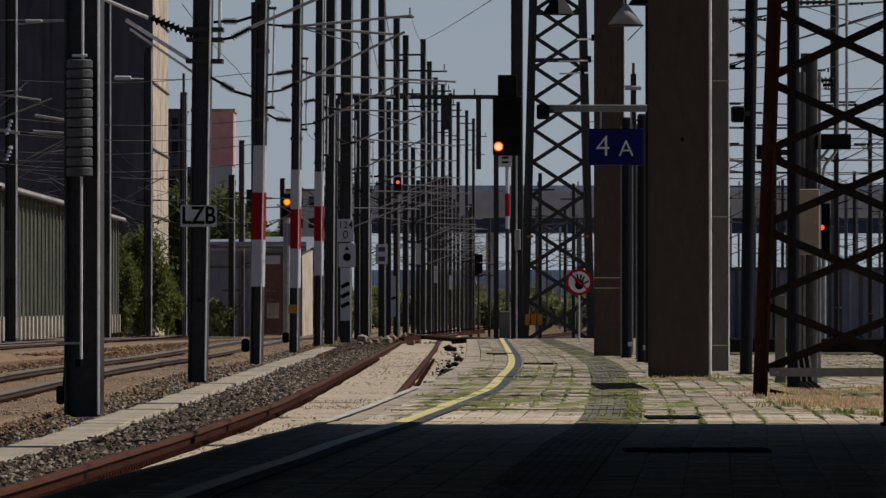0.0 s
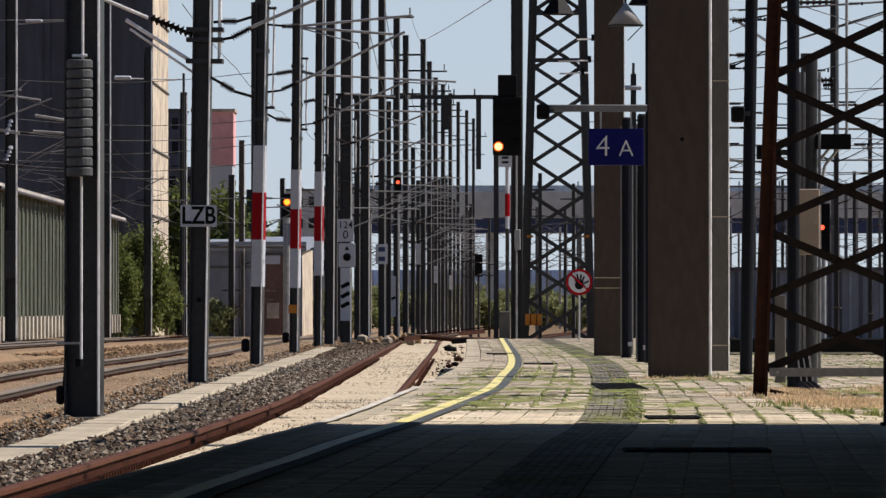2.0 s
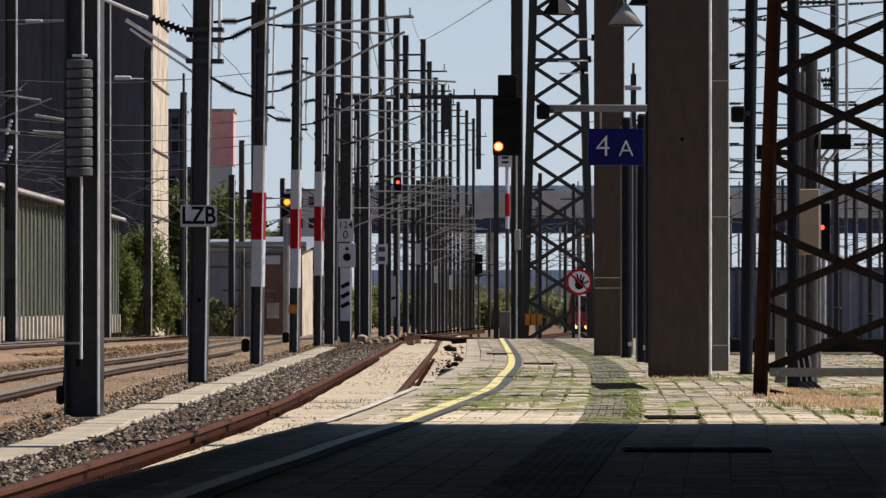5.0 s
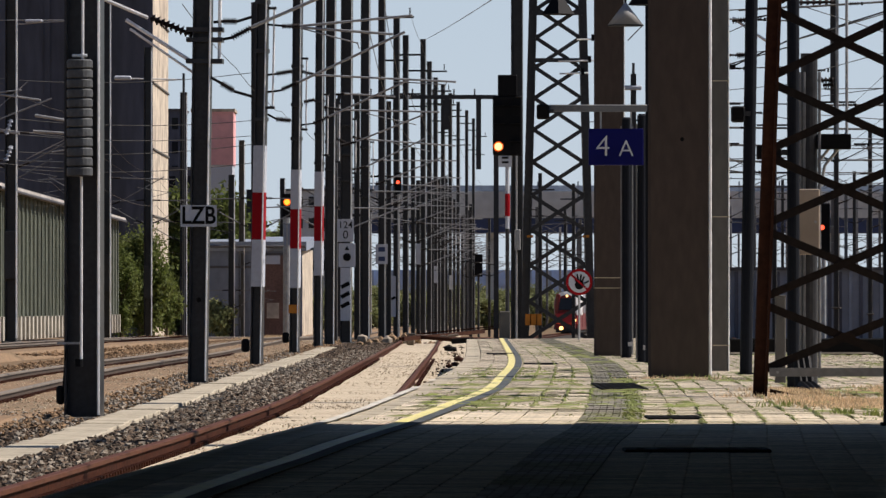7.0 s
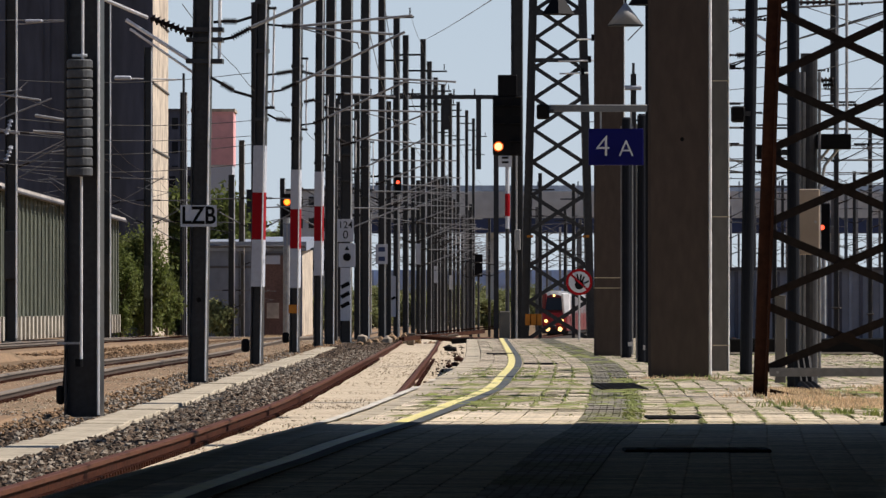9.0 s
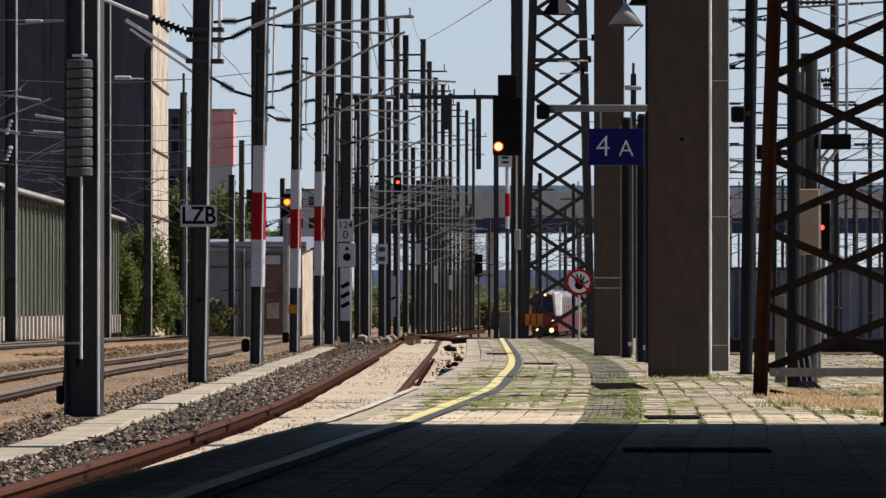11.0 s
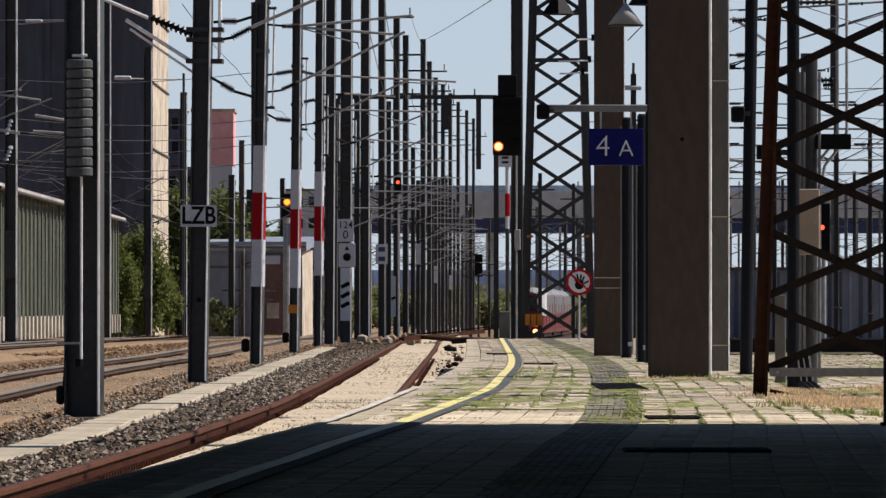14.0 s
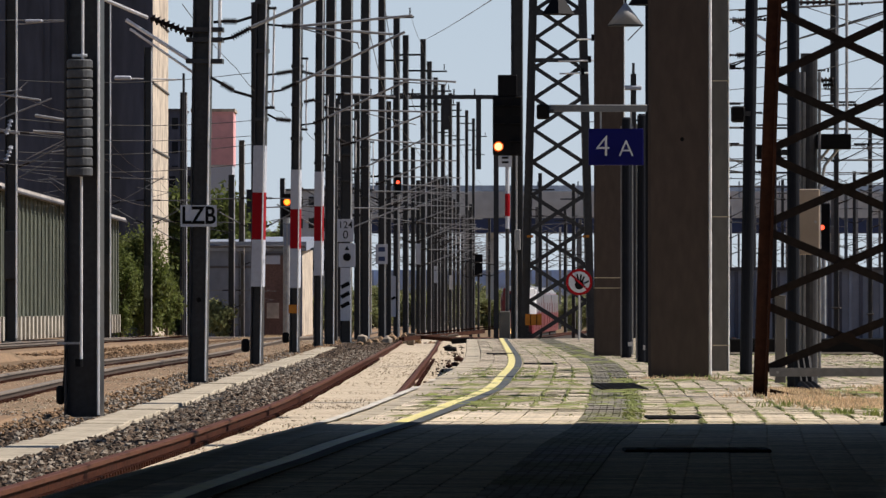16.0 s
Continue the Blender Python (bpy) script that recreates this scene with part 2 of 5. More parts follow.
    me.materials.append(mat)
    ob = new(name, me)
    if parent:
        ob.parent = parent
    return ob


def curve_at(knots, y):
    """Smooth line x(y) through a few knots."""
    if y <= knots[0][0]:
        (a, b), (c, d) = knots[0], knots[1]
        return b + (d - b) / (c - a) * (y - a)
    for i in range(len(knots) - 1):
        (y0, x0), (y1, x1) = knots[i], knots[i + 1]
        if y <= y1:
            ya, xa = knots[max(i - 1, 0)]
            yb, xb = knots[min(i + 2, len(knots) - 1)]
            m0, m1 = (x1 - xa) / (y1 - ya), (xb - x0) / (yb - y0)
            h = y1 - y0
            t = (y - y0) / h
            return ((2 * t ** 3 - 3 * t * t + 1) * x0 + (t ** 3 - 2 * t * t + t) * h * m0
                    + (3 * t * t - 2 * t ** 3) * x1 + (t ** 3 - t * t) * h * m1)
    (a, b), (c, d) = knots[-2], knots[-1]
    return d + (d - b) / (c - a) * (y - c)


# the platform track's left rail, and what runs beside it
LEFT_RAIL = [(8, -4.7), (25, -3.98), (33, -3.62), (39, -3.32), (46, -3.08), (54, -2.86), (62, -2.66), (78, -2.34), (95, -2.17), (128, -2.02), (165, -1.88),
             (230, -1.68), (330, -1.5), (600, -1.3), (1000, 0.0)]


def rail_x(y):
    return curve_at(LEFT_RAIL, y)


def edge_x(y):
    return rail_x(y) + 2.5


def steps(a, b, grow=0.02, least=1.0):
    out = [a]
    while out[-1] < b:
        out.append(min(b, out[-1] + max(least, out[-1] * grow)))
    return out


def grade(y):
    """The line falls away behind a crest."""
    t = min(1.0, max(0.0, (y - 235) / 340))
    return -1.3 * t * t * (3 - 2 * t)


# ---- ground and tracks ----
def make_ground():
    ys = [-300, 0, 235] + [235 + 20 * i for i in range(1, 18)] + [700, 1500, 4600]
    v, f = [], []
    for i, y in enumerate(ys):
        v += [(-3000, y, -0.42 + grade(y)), (3000, y, -0.42 + grade(y))]
        if i:
            f.append((2 * i - 2, 2 * i - 1, 2 * i + 1, 2 * i))
    g = quads("ground", v, f, M["ground"])
    tagged(g, "dry brown trackside ground with sparse weeds", "ground", kind="structure")


def strip(name, line, x0, x1, z, y0, y1, mat, thick=0.3, parent=None, bumpy=0.0):
    """A band that follows a line, from offset x0 to x1, with closed sides."""
    ys = steps(y0, y1)
    v, f = [], []
    for i, y in enumerate(ys):
        c = line(y)
        g = grade(y)
        dz = g + bumpy * noise.noise((c, y * 0.25, 3.0))
        v += [(c + x0 - 1.5 * thick, y, z + g - thick), (c + x0, y, z + dz), (c + x1, y, z + dz), (c + x1 + 1.5 * thick, y, z + g - thick)]
        if i:
            a, b = 4 * i - 4, 4 * i
            f += [(a, b, b + 1, a + 1), (a + 1, b + 1, b + 2, a + 2), (a + 2, b + 2, b + 3, a + 3), (a + 3, b + 3, b, a)]
    n = len(v)
    f += [(0, 1, 2, 3), (n - 1, n - 2, n - 3, n - 4)]
    return quads(name, v, f, mat, parent)


PROFILE = [(-0.075, -0.172), (-0.075, -0.158), (-0.011, -0.135), (-0.011, -0.05), (-0.042, -0.04), (-0.042, -0.006),
           (-0.032, 0), (0.032, 0), (0.042, -0.006), (0.042, -0.04), (0.011, -0.05), (0.011, -0.135), (0.075, -0.158), (0.075, -0.172)]


def rail(line, off, y0, y1, parent, z=0.0, mats=("rail", "railtop")):
    ys = steps(y0, y1, 0.02, 1.0)
    v, f = [], []
    n = len(PROFILE)
    for i, y in enumerate(ys):
        c = line(y) + off
        dip = grade(y) + 0.02 * noise.noise((off, y * 0.05, 1.0))
        v += [(c + a, y, z + b + dip) for a, b in PROFILE]
        if i:
            f += [(n * (i - 1) + j, n * (i - 1) + (j + 1) % n, n * i + (j + 1) % n, n * i + j) for j in range(n)]
    f += [tuple(range(n)), tuple(reversed(range(len(v) - n, len(v))))]
    ob = quads("rail", v, f, M[mats[0]], parent)
    ob.data.materials.append(M[mats[1]])
    for p in ob.data.polygons:
        if p.index % n in (4, 5, 6, 7, 8) and p.index < len(f) - 2:
            p.material_index = 1
    return ob


def make_track(name, line, y0, y1, label, bed_mat, bed_w, z=0.0, ties=60, mats=("rail", "railtop")):
    t = base(name, 0, 0, 0)
    tagged(t, label, "railway track", "railway tracks")
    strip("track_bed", line, -bed_w, bed_w, z - 0.15, y0, y1, bed_mat, 0.6, t, 0.03)
    for o in (-0.7525, 0.7525):
        rail(line, o, y0, y1, t, z, mats)
    tie = B((0, 0, z - 0.2), (2.5, 0.24, 0.12), bevel=0.02)
    first = part("sleeper", tie, M["sleeper"], t)
    y = y0 + 0.5
    first.matrix_basis = pose(line(y), y, 0)
    for i in range(1, ties):
        o = new("sleeper", first.data)
        o.parent = t
        y = y0 + 0.5 + 0.62 * i
        o.matrix_basis = pose(line(y), y, 0)
    # fastenings along both feet of both rails
    v, f = [], []
    y = y0 + 0.5
    while y < min(y1, y0 + 160):
        for o in (-0.7525, 0.7525):
            for s in (-0.11, 0.11):
                c = line(y) + o + s
                k = len(v)
                v += [(c + a, y + b, z - 0.165 + h) for a, b in ((-.035, -.06), (.035, -.06), (.035, .06), (-.035, .06)) for h in (0, 0.06)]
                f += [(k, k + 2, k + 3, k + 1), (k + 2, k + 4, k + 5, k + 3), (k + 4, k + 6, k + 7, k + 5), (k + 6, k, k + 1, k + 7), (k + 1, k + 3, k + 5, k + 7)]
        y += 0.3
    tagged(quads("fastening", v, f, M["rail"], t), kind="stuff")
    return t


def scatter_stones(name, label, regions, mat, seed, size):
    """Loose stones: squashed octahedra in one mesh. regions: (line, x0, x1, y0, y1, z, count)."""
    rng = np.random.default_rng(seed)
    octa = np.array([(1, 0, 0), (0, 1, 0), (-1, 0, 0), (0, -1, 0), (0, 0, 1), (0, 0, -1)], float)
    tri = [(0, 1, 4), (1, 2, 4), (2, 3, 4), (3, 0, 4), (1, 0, 5), (2, 1, 5), (3, 2, 5), (0, 3, 5)]
    vs, fs, k = [], [], 0
    for line, x0, x1, y0, y1, z, count in regions:
        for i in range(count):
            y = y0 + (y1 - y0) * rng.random() ** 1.35
            x = line(y) + x0 + (x1 - x0) * rng.random()
            s = size * (0.55 + 0.9 * rng.random()) * (1 + y / 400)
            q = octa * (s * (0.6 + 0.7 * rng.random(3)))
            turn, _ = np.linalg.qr(rng.normal(size=(3, 3)))
            if np.linalg.det(turn) < 0:
                turn[:, 0] *= -1
            q = (q @ turn) * (1.0, 1.0, 0.75) + (x, y, z + grade(y) + s * (0.05 + 0.3 * rng.random()))
            vs.append(q)
            fs += [(a0 + k, b0 + k, c0 + k) for a0, b0, c0 in tri]
            k += 6
    ob = quads(name, np.concatenate(vs).tolist(), fs, mat)
    return tagged(ob, label, "ballast", kind="stuff")


def left_line(y):
    return curve_at([(30, -7.5), (95, -7.5), (130, -7.75), (180, -7.3), (260, -7.2), (600, -6.6), (1000, -5)], y)


def far_left_line(y):
    return curve_at([(150, -17.6), (256, -14.6), (380, -12.6), (700, -11), (1000, -10)], y)


def middle(y):
    return rail_x(y) + 0.7525


def right_line(y):
    return curve_at([(30, 9.6), (80, 10.0), (150, 11.5), (250, 15), (400, 20), (700, 30)], y)


def zero(y):
    return 0.0


make_ground()
tagged(quads("backdrop", [(-700, 4400, -20), (700, 4400, -20), (700, 4400, 420), (-700, 4400, 420)], [(0, 1, 2, 3)], sky_glow()),
       "clear pale blue sky above the horizon", "sky", kind="structure")
make_track("platform_track", middle, 10, 900, "rust-brown single track beside the platform on sandy ballast", M["sand"], 1.9)
make_track("left_track", left_line, 30, 900, "worn brown track on dry grassy ballast behind the mast row", M["dusty"], 1.9, mats=("raildark", "palehead"))
make_track("far_track", far_left_line, 150, 900, "distant brown track in front of the corrugated warehouse", M["dusty"], 2.2, mats=("raildark", "palehead"))
make_track("right_track", right_line, 20, 700, "rusty track behind the wide platform", M["ballast"], 2.0, z=-0.1)
tagged(strip("ballast_shoulder", zero, -6.0, -3.0, -0.22, 25, 420, M["ballast"], 0.4, None, 0.04),
       "ballast shoulder below the mast row, darkened for shade between stones", "ballast", kind="structure")

tagged(strip("ballast_shoulder", middle, -1.9, -0.85, -0.13, 20, 420, M["ballast"], 0.1, None, 0.03),
       "ballast beside the rusty rail, darkened for shade between stones", "ballast", kind="structure")


def branch_line(y):
    return curve_at([(330, -0.75), (400, 1.9), (450, 3.9), (500, 5.97), (530, 7.28), (560, 8.78), (605, 10.85), (640, 13.05), (680, 15.6), (740, 19.8), (800, 24.2), (900, 32)], y)


make_track("branch_track", branch_line, 330, 900, "distant branch track that curves in from the side", M["ballast"], 1.8, ties=2)
scatter_stones("ballast_stones", "loose dark grey ballast stones with pale chips",
               [(middle, -1.95, -0.86, 38, 230, -0.13, 15000), (zero, -6.0, -4.56, 55, 230, -0.22, 14000), (zero, -3.86, -3.0, 50, 200, -0.24, 7500),
                (zero, -6.0, -3.0, 195, 400, -0.22, 9000), (middle, -1.95, -0.86, 200, 330, -0.13, 2500), (middle, 0.95, 1.7, 105, 235, -0.14, 130)],
               M["stone"], 5, 0.028)
scatter_stones("sandy_stones", "loose sandy ballast stones between and beside the rails",
               [(middle, -0.6, 1.7, 45, 200, -0.15, 2500), (left_line, -2.2, 2.0, 85, 300, -0.15, 9000)], M["sandstone"], 6, 0.013)

scatter_stones("pale_stones", "scattered pale stones in the dark ballast",
               [(middle, -1.95, -0.86, 38, 200, -0.12, 1900), (zero, -6.0, -4.5, 55, 200, -0.18, 1700), (zero, -3.95, -3.0, 50, 180, -0.21, 1300)],
               M["palestone"], 15, 0.029)
scatter_stones("trackside_stones", "brown stones and clods beside the worn track",
               [(left_line, -3.6, 3.0, 76, 300, -0.2, 17000), (far_left_line, -4, 4, 200, 400, -0.25, 6000), (zero, -6.3, -5.1, 55, 230, -0.19, 1300), (zero, -5.1, -4.5, 60, 230, -0.19, 160)], M["clod"], 16, 0.033)


def trough():
    t = base("cable_trough", 0, 0, 0)
    tagged(t, "row of pale concrete cable trough lids beside the masts", "cable trough")
    part("channel", B((-4.22, 150, -0.32), (0.44, 240, 0.2)), M["concrete2"], t)
    rng = random.Random(8)
    first = None
    y = 50.0
    while y < 230:
        if first is None:
            first = part("lid", B((0, 0, -0.03), (0.56, 0.98, 0.07), bevel=0.012), M["slab"], t)
            o = first
        else:
            o = new("lid", first.data)
            o.parent = t
        x = -4.22 + 0.06 * noise.noise((0, y * 0.16, 2.0))
        o.matrix_basis = pose(x + rng.uniform(-0.03, 0.03), y, -0.16 + (rng.uniform(-0.003, 0.003) if rng.random() < 0.82 else rng.uniform(-0.025, 0.012)), rng.uniform(-0.12, 0.12), rng.uniform(-0.7, 0.7), rng.uniform(-1.5, 1.5))
        y += 1.0


trough()


# ---- platform ----
END = 147.34      # where the platform stops
PZ = 0.55
RIGHT = 7.6


def wave(x, y):
    return 0.006 * noise.noise((x * 0.15, y * 0.22, 0.0)) + 0.003 * noise.noise((x * 0.6, y * 0.5, 9.0))


def make_platform():
    body = base("platform", 0, 0, 0)
    tagged(body, "station platform of sandy concrete pavers with weeds in the joints", "platform", kind="structure")
    ys = steps(-12, END, 0, 2.0)
    v, f = [], []
    for i, y in enumerate(ys):
        e = edge_x(y)
        v += [(e + 0.05, y, -0.4), (e + 0.05, y, PZ - 0.02), (RIGHT, y, PZ - 0.02), (RIGHT, y, -0.4)]
        if i:
            a, b = 4 * i - 4, 4 * i
            f += [(a, b, b + 1, a + 1), (a + 1, b + 1, b + 2, a + 2), (a + 2, b + 2, b + 3, a + 3)]
    n = len(v)
    f += [(0, 1, 2, 3), (n - 1, n - 2, n - 3, n - 4)]
    quads("soil_bed", v, f, M["joint"], body)
    return body


def block(v, f, pts, z0, z1):
    """A paver: four plan corners between two heights."""
    k = len(v)
    v += [(x, y, z0) for x, y in pts] + [(x, y, z1 + wave(x, y)) for x, y in pts]
    f += [(k + 4, k + 5, k + 6, k + 7)] + [(k + i, k + (i + 1) % 4, k + 4 + (i + 1) % 4, k + 4 + i) for i in range(4)]


PAVE_W, PAVE_L = 0.2, 0.2


def paving(body):
    rng = random.Random(4)
    v, f, gv, gf = [], [], [], []
    near = []
    y, gap_at = -2.0, 0.0
    lift = [0.0] * 12
    while y < END - 0.05:
        e = edge_x(y)
        if y > gap_at and y > 39:
            # a wider cross joint where soil and weeds show
            y += rng.uniform(0.04, 0.1)
            gap_at = y + rng.uniform(1.0, 2.6) * (1 if y < 65 else 2)
            lift = [rng.uniform(-0.005, 0.005) if rng.random() < 0.75 else k for k in lift]
        y1 = min(y + PAVE_L - 0.012, END)
        x = e + 0.253
        while x < RIGHT - 0.1:
            w = PAVE_W - 0.009
            tactile = 1.5 < x - e < 1.95
            pts = [(x, y), (x + w, y), (x + w, y1), (x, y1)]
            dz = (lift[int((x - e) / 1.2) % 12] + rng.uniform(-0.0034, 0.0034) * min(1.0, max(0.35, 0.5 * (x - e) - 0.1 if y < 48 else 1.0))) if y > 39 else rng.uniform(-0.0008, 0.0008)
            if 40.2 < y < 42.6 and -0.3 < x < 5.2 and not tactile and len(near) < 290:
                near.append((pts, PZ + dz))
            elif tactile:
                for i in range(4):
                    block(gv, gf, [(x + 0.05 * i, y), (x + 0.05 * i + 0.045, y), (x + 0.05 * i + 0.045, y1), (x + 0.05 * i, y1)], PZ - 0.06, PZ + 0.002 + dz)
            elif rng.random() > 0.004:
                block(v, f, pts, PZ - 0.06, PZ + dz)
            x += PAVE_W
        y += PAVE_L
    tagged(quads("paver_field", v, f, M["paver"], body), kind="stuff")
    tagged(quads("tactile_strip", gv, gf, M["grey_paver"], body), "grey grooved paving strip", kind="stuff")
    me = None
    for pts, z in near:
        (xa, ya), (xb, _), (_, yb), _ = pts
        if me is None:
            bm = B((0, 0, -0.03), (xb - xa, yb - ya, 0.06), bevel=0.004)
            o = part("paver", bm, M["paver"], body)
            me = o.data
        else:
            o = new("paver", me)
            o.parent = body
        cx, cy = (xa + xb) / 2, (ya + yb) / 2
        o.matrix_basis = pose(cx, cy, z + wave(cx, cy))
    # edge stones, one metre long, slightly out of level
    y = 8.0
    rng = random.Random(14)
    stone = None
    while y < END - 0.5:
        if stone is None:
            stone = part("edge_stone", B((0, 0, -0.09), (0.245, 0.985, 0.18), bevel=0.012), M["slab"], body, "pale concrete edge stone")
            o = stone
        else:
            o = new("edge_stone", stone.data)
            o.parent = body
        a = math.degrees(math.atan((edge_x(y + 1) - edge_x(y))))
        o.matrix_basis = pose(edge_x(y + 0.5) + 0.1225, y + 0.5, PZ + wave(edge_x(y + 0.5), y + 0.5) + (rng.uniform(-0.012, -0.005) if y > 39 else 0), 0, rng.uniform(-0.3, 0.5) if y > 39 else 0, -a)
        y += 1.0


SAFETY = [(8, 0.44), (33, 0.49), (39, 0.5), (48, 0.585), (55, 0.68), (65, 0.65), (82, 0.645), (105, 0.67), (138, 0.75)]


def line_on_platform(name, off, w, mat, label, y0=None, worn=False):
    ys = steps(8, END - 0.05, 0, 0.8)
    v, f = [], []
    for i, y in enumerate(ys):
        e = edge_x(y) + (off if y0 is None else curve_at(y0, y) + off)
        for x in (e, e + w):
            v += [(x, y, PZ + 0.012 + wave(x, y))]
        if i and not (worn and y > 56 and noise.noise((y * 0.7, 3.0, 1.0)) < (y - 56) * 0.03):
            a = 2 * i - 2
            f.append((a, a + 1, a + 3, a + 2))
    tagged(quads(name, v, f, mat), label, "marking", kind="structure")


platform = make_platform()
paving(platform)
line_on_platform("white_edge_line", 0.02, 0.065, M["kerb"], "worn white line on the platform edge", worn=True)
line_on_platform("yellow_line", 0.0, 0.092, M["yellow"], "worn yellow safety line along the platform edge", SAFETY)
line_on_platform("guide_line", 0.097, 0.085, M["blueline"], "blue-grey guide stripe beside the yellow line", SAFETY)


def drain(x, y, w, l):
    d = base("drain_grate", x, y, PZ + wave(x, y) + 0.004)
    tagged(d, "black slatted strip set in the paving", "drain", "drain grates")
    part("frame", B((0, 0, -0.009), (w, l, 0.04), bevel=0.006), M["iron"], d)
    for i in range(6):
        part("bar", B(((i - 2.5) * w / 6.5, 0, 0.006), (w / 16, l * 0.9, 0.01)), M["iron"], d)


# Dark strips on the paving; the first is lengthened to fit the camera's view.
for x, y, w, l in ((1.612, 57, 0.415, 4.2), (1.521, 41, 0.358, 0.9), (1.287, 31.6, 0.741, 0.5),
                   (0.909, 98, 0.445, 1.6), (1.263, 80.3, 0.423, 1.0)):
    drain(x, y, w, l)


# unseen canopy over the near platform, whose shade ends on the paving
def make_canopy():
    c = base("station_hall_roof", 0, 0, 0)
    tagged(c, "unseen dark roof with added walls that shade the platform", "roof", kind="structure")
    part("roof", B((8, -11.0, 5.3), (52.0, 101.6, 0.4)), M["paintdark"], c)
    # Walls and fascia are added out of view to keep sky light off.
    part("side_wall", B((8.1, -11.2, 2.3), (0.3, 101.0, 5.6)), M["paintdark"], c)
    part("fascia", B((8, 39.5, 4.5), (52.0, 0.3, 1.2)), M["paintdark"], c)
    part("rear_wall", B((0.5, -61.6, 2.3), (25.0, 0.3, 5.6)), M["paintdark"], c)
    for y in (-20, -2, 16, 34):
        part("hall_column", R((6.8, y, 0.5), (6.8, y, 5.1), 0.22, seg=16), M["concrete2"], c)


make_canopy()


# ---- concrete piers ----
def pier(x, y, w, d, h, name, label, mat, rz=0, bands=()):
    p = base(name, x, y, PZ - 0.02, rz)
    tagged(p, label, "column", "concrete piers")
    part("shaft", B((0, 0, h / 2), (w, d, h), bevel=0.03), mat, p)
    # Rod added for the sunlit edge, which the dark shaft colour would not show.
    part("corner_strip", R((w / 2 - 0.004, -d / 2 + 0.012, 0.01), (w / 2 - 0.004, -d / 2 + 0.012, h - 0.01), 0.017 if w > 0.6 else 0.009, seg=10), M["tube"], p, "pale rod added for the pier's sunlit edge")
    for z in bands:
        part("formwork_joint", B((0, 0, z), (w + 0.006, d + 0.006, 0.012)), M["slab"], p)
    if w > 0.6:
        part("bolt_hole", R((0.03, -d / 2 - 0.002, 2.511), (0.03, -d / 2 + 0.05, 2.511), 0.022, seg=12), M["black"], p)
    part("head", B((0, 0, h + 0.15), (w + 0.3, d + 0.3, 0.3), bevel=0.03), mat, p)
    return p


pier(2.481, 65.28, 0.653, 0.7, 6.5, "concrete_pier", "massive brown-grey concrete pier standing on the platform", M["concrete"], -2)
pier(3.155, 71.7, 0.287, 0.4, 6.5, "concrete_pier", "slim grey concrete pier with formwork joints", M["concrete2"], -2, (0.318, 1.797, 3.361))
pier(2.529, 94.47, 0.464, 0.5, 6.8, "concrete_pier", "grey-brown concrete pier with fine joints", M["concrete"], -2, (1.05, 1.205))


# ---- overhead line masts ----
GZ = -0.24


def mast(x, y, w, h, label, lean=0.0, rz=-5, mat="steel", name="line_mast", sink=0.0):
    m = base(name, x, y, GZ + grade(y), rz, 0, lean)
    tagged(m, label, "mast", "overhead line masts")
    bm = ibeam(h + sink, w, w * 0.8)
    bmesh.ops.translate(bm, vec=(0, 0, -sink), verts=bm.verts)
    part("post", bm, M[mat], m)
    part("foundation", B((0, 0, 0.02), (w + 0.25, w + 0.25, 0.1), bevel=0.02), M["concrete2"], m)
    return m


def bands(m, w, z0, size):
    for i, k in enumerate(("white", "red", "white")):
        part("red_band" if k == "red" else "white_band", B((0, 0, z0 + size * (i + 0.5)), (w + 0.012, w * 0.8 + 0.012, size - 0.002)), M[k], m, k + " painted band")


def cantilever(m, z, reach, rise, side=1, w=0.35, tube="tube"):
    """Hinged tubes with insulators that carry the contact wire."""
    x0 = side * w / 2
    for zz in (z, z + rise):
        part("bracket", B((side * (w / 2 + 0.03), 0, zz), (0.1, 0.2, 0.12)), M["steel"], m)
    part("insulator", insulator(bmesh.new(), (x0, 0, z), (x0 + side * 0.6, 0, z + 0.22), 0.08), M["porcelain"], m)
    part("insulator", insulator(bmesh.new(), (x0, 0, z + rise), (x0 + side * 0.6, 0, z + rise - 0.02), 0.08), M["porcelain"], m)
    part("stay_tube", R((x0 + side * 0.6, 0, z + rise - 0.02), (x0 + side * reach * 1.2, 0, z + rise - 0.1), 0.03), M[tube], m)
    part("diagonal_tube", R((x0 + side * 0.6, 0, z + 0.22), (x0 + side * reach, 0, z + rise + 0.05), 0.032), M[tube], m)
    part("registration_tube", R((x0 + side * reach * 0.5, 0, z + 0.65 * rise), (x0 + side * reach * 1.1, 0, z + 0.45 * rise), 0.018), M[tube], m)
    part("steady_arm", R((x0 + side * reach * 1.1, 0, z + 0.45 * rise), (x0 + side * reach * 0.8, 0, z + 0.3 * rise), 0.014), M[tube], m)


MAIN = [  # x, y, width, lean
    (-4.778, 82.77, 0.482, 0.0),
    (-4.78, 121.16, 0.363, 0.8),
    (-4.777, 159.24, 0.347, 1.0),
    (-4.816, 201.45, 0.348, 0.6),
    (-4.731, 235.49, 0.364, 0.4),
    (-4.493, 245.88, 0.38, 0.3),
    (-4.15, 265.4, 0.483, 0.2),
    (-3.746, 298.57, 0.434, 0.1),
]


def text(body, size, mat, parent, m, name="lettering", bold=0.003):
    cu = bpy.data.curves.new(name, "FONT")
    cu.body, cu.size, cu.align_x, cu.align_y, cu.extrude = body, size, "CENTER", "CENTER", 0.003
    cu.resolution_u = 3
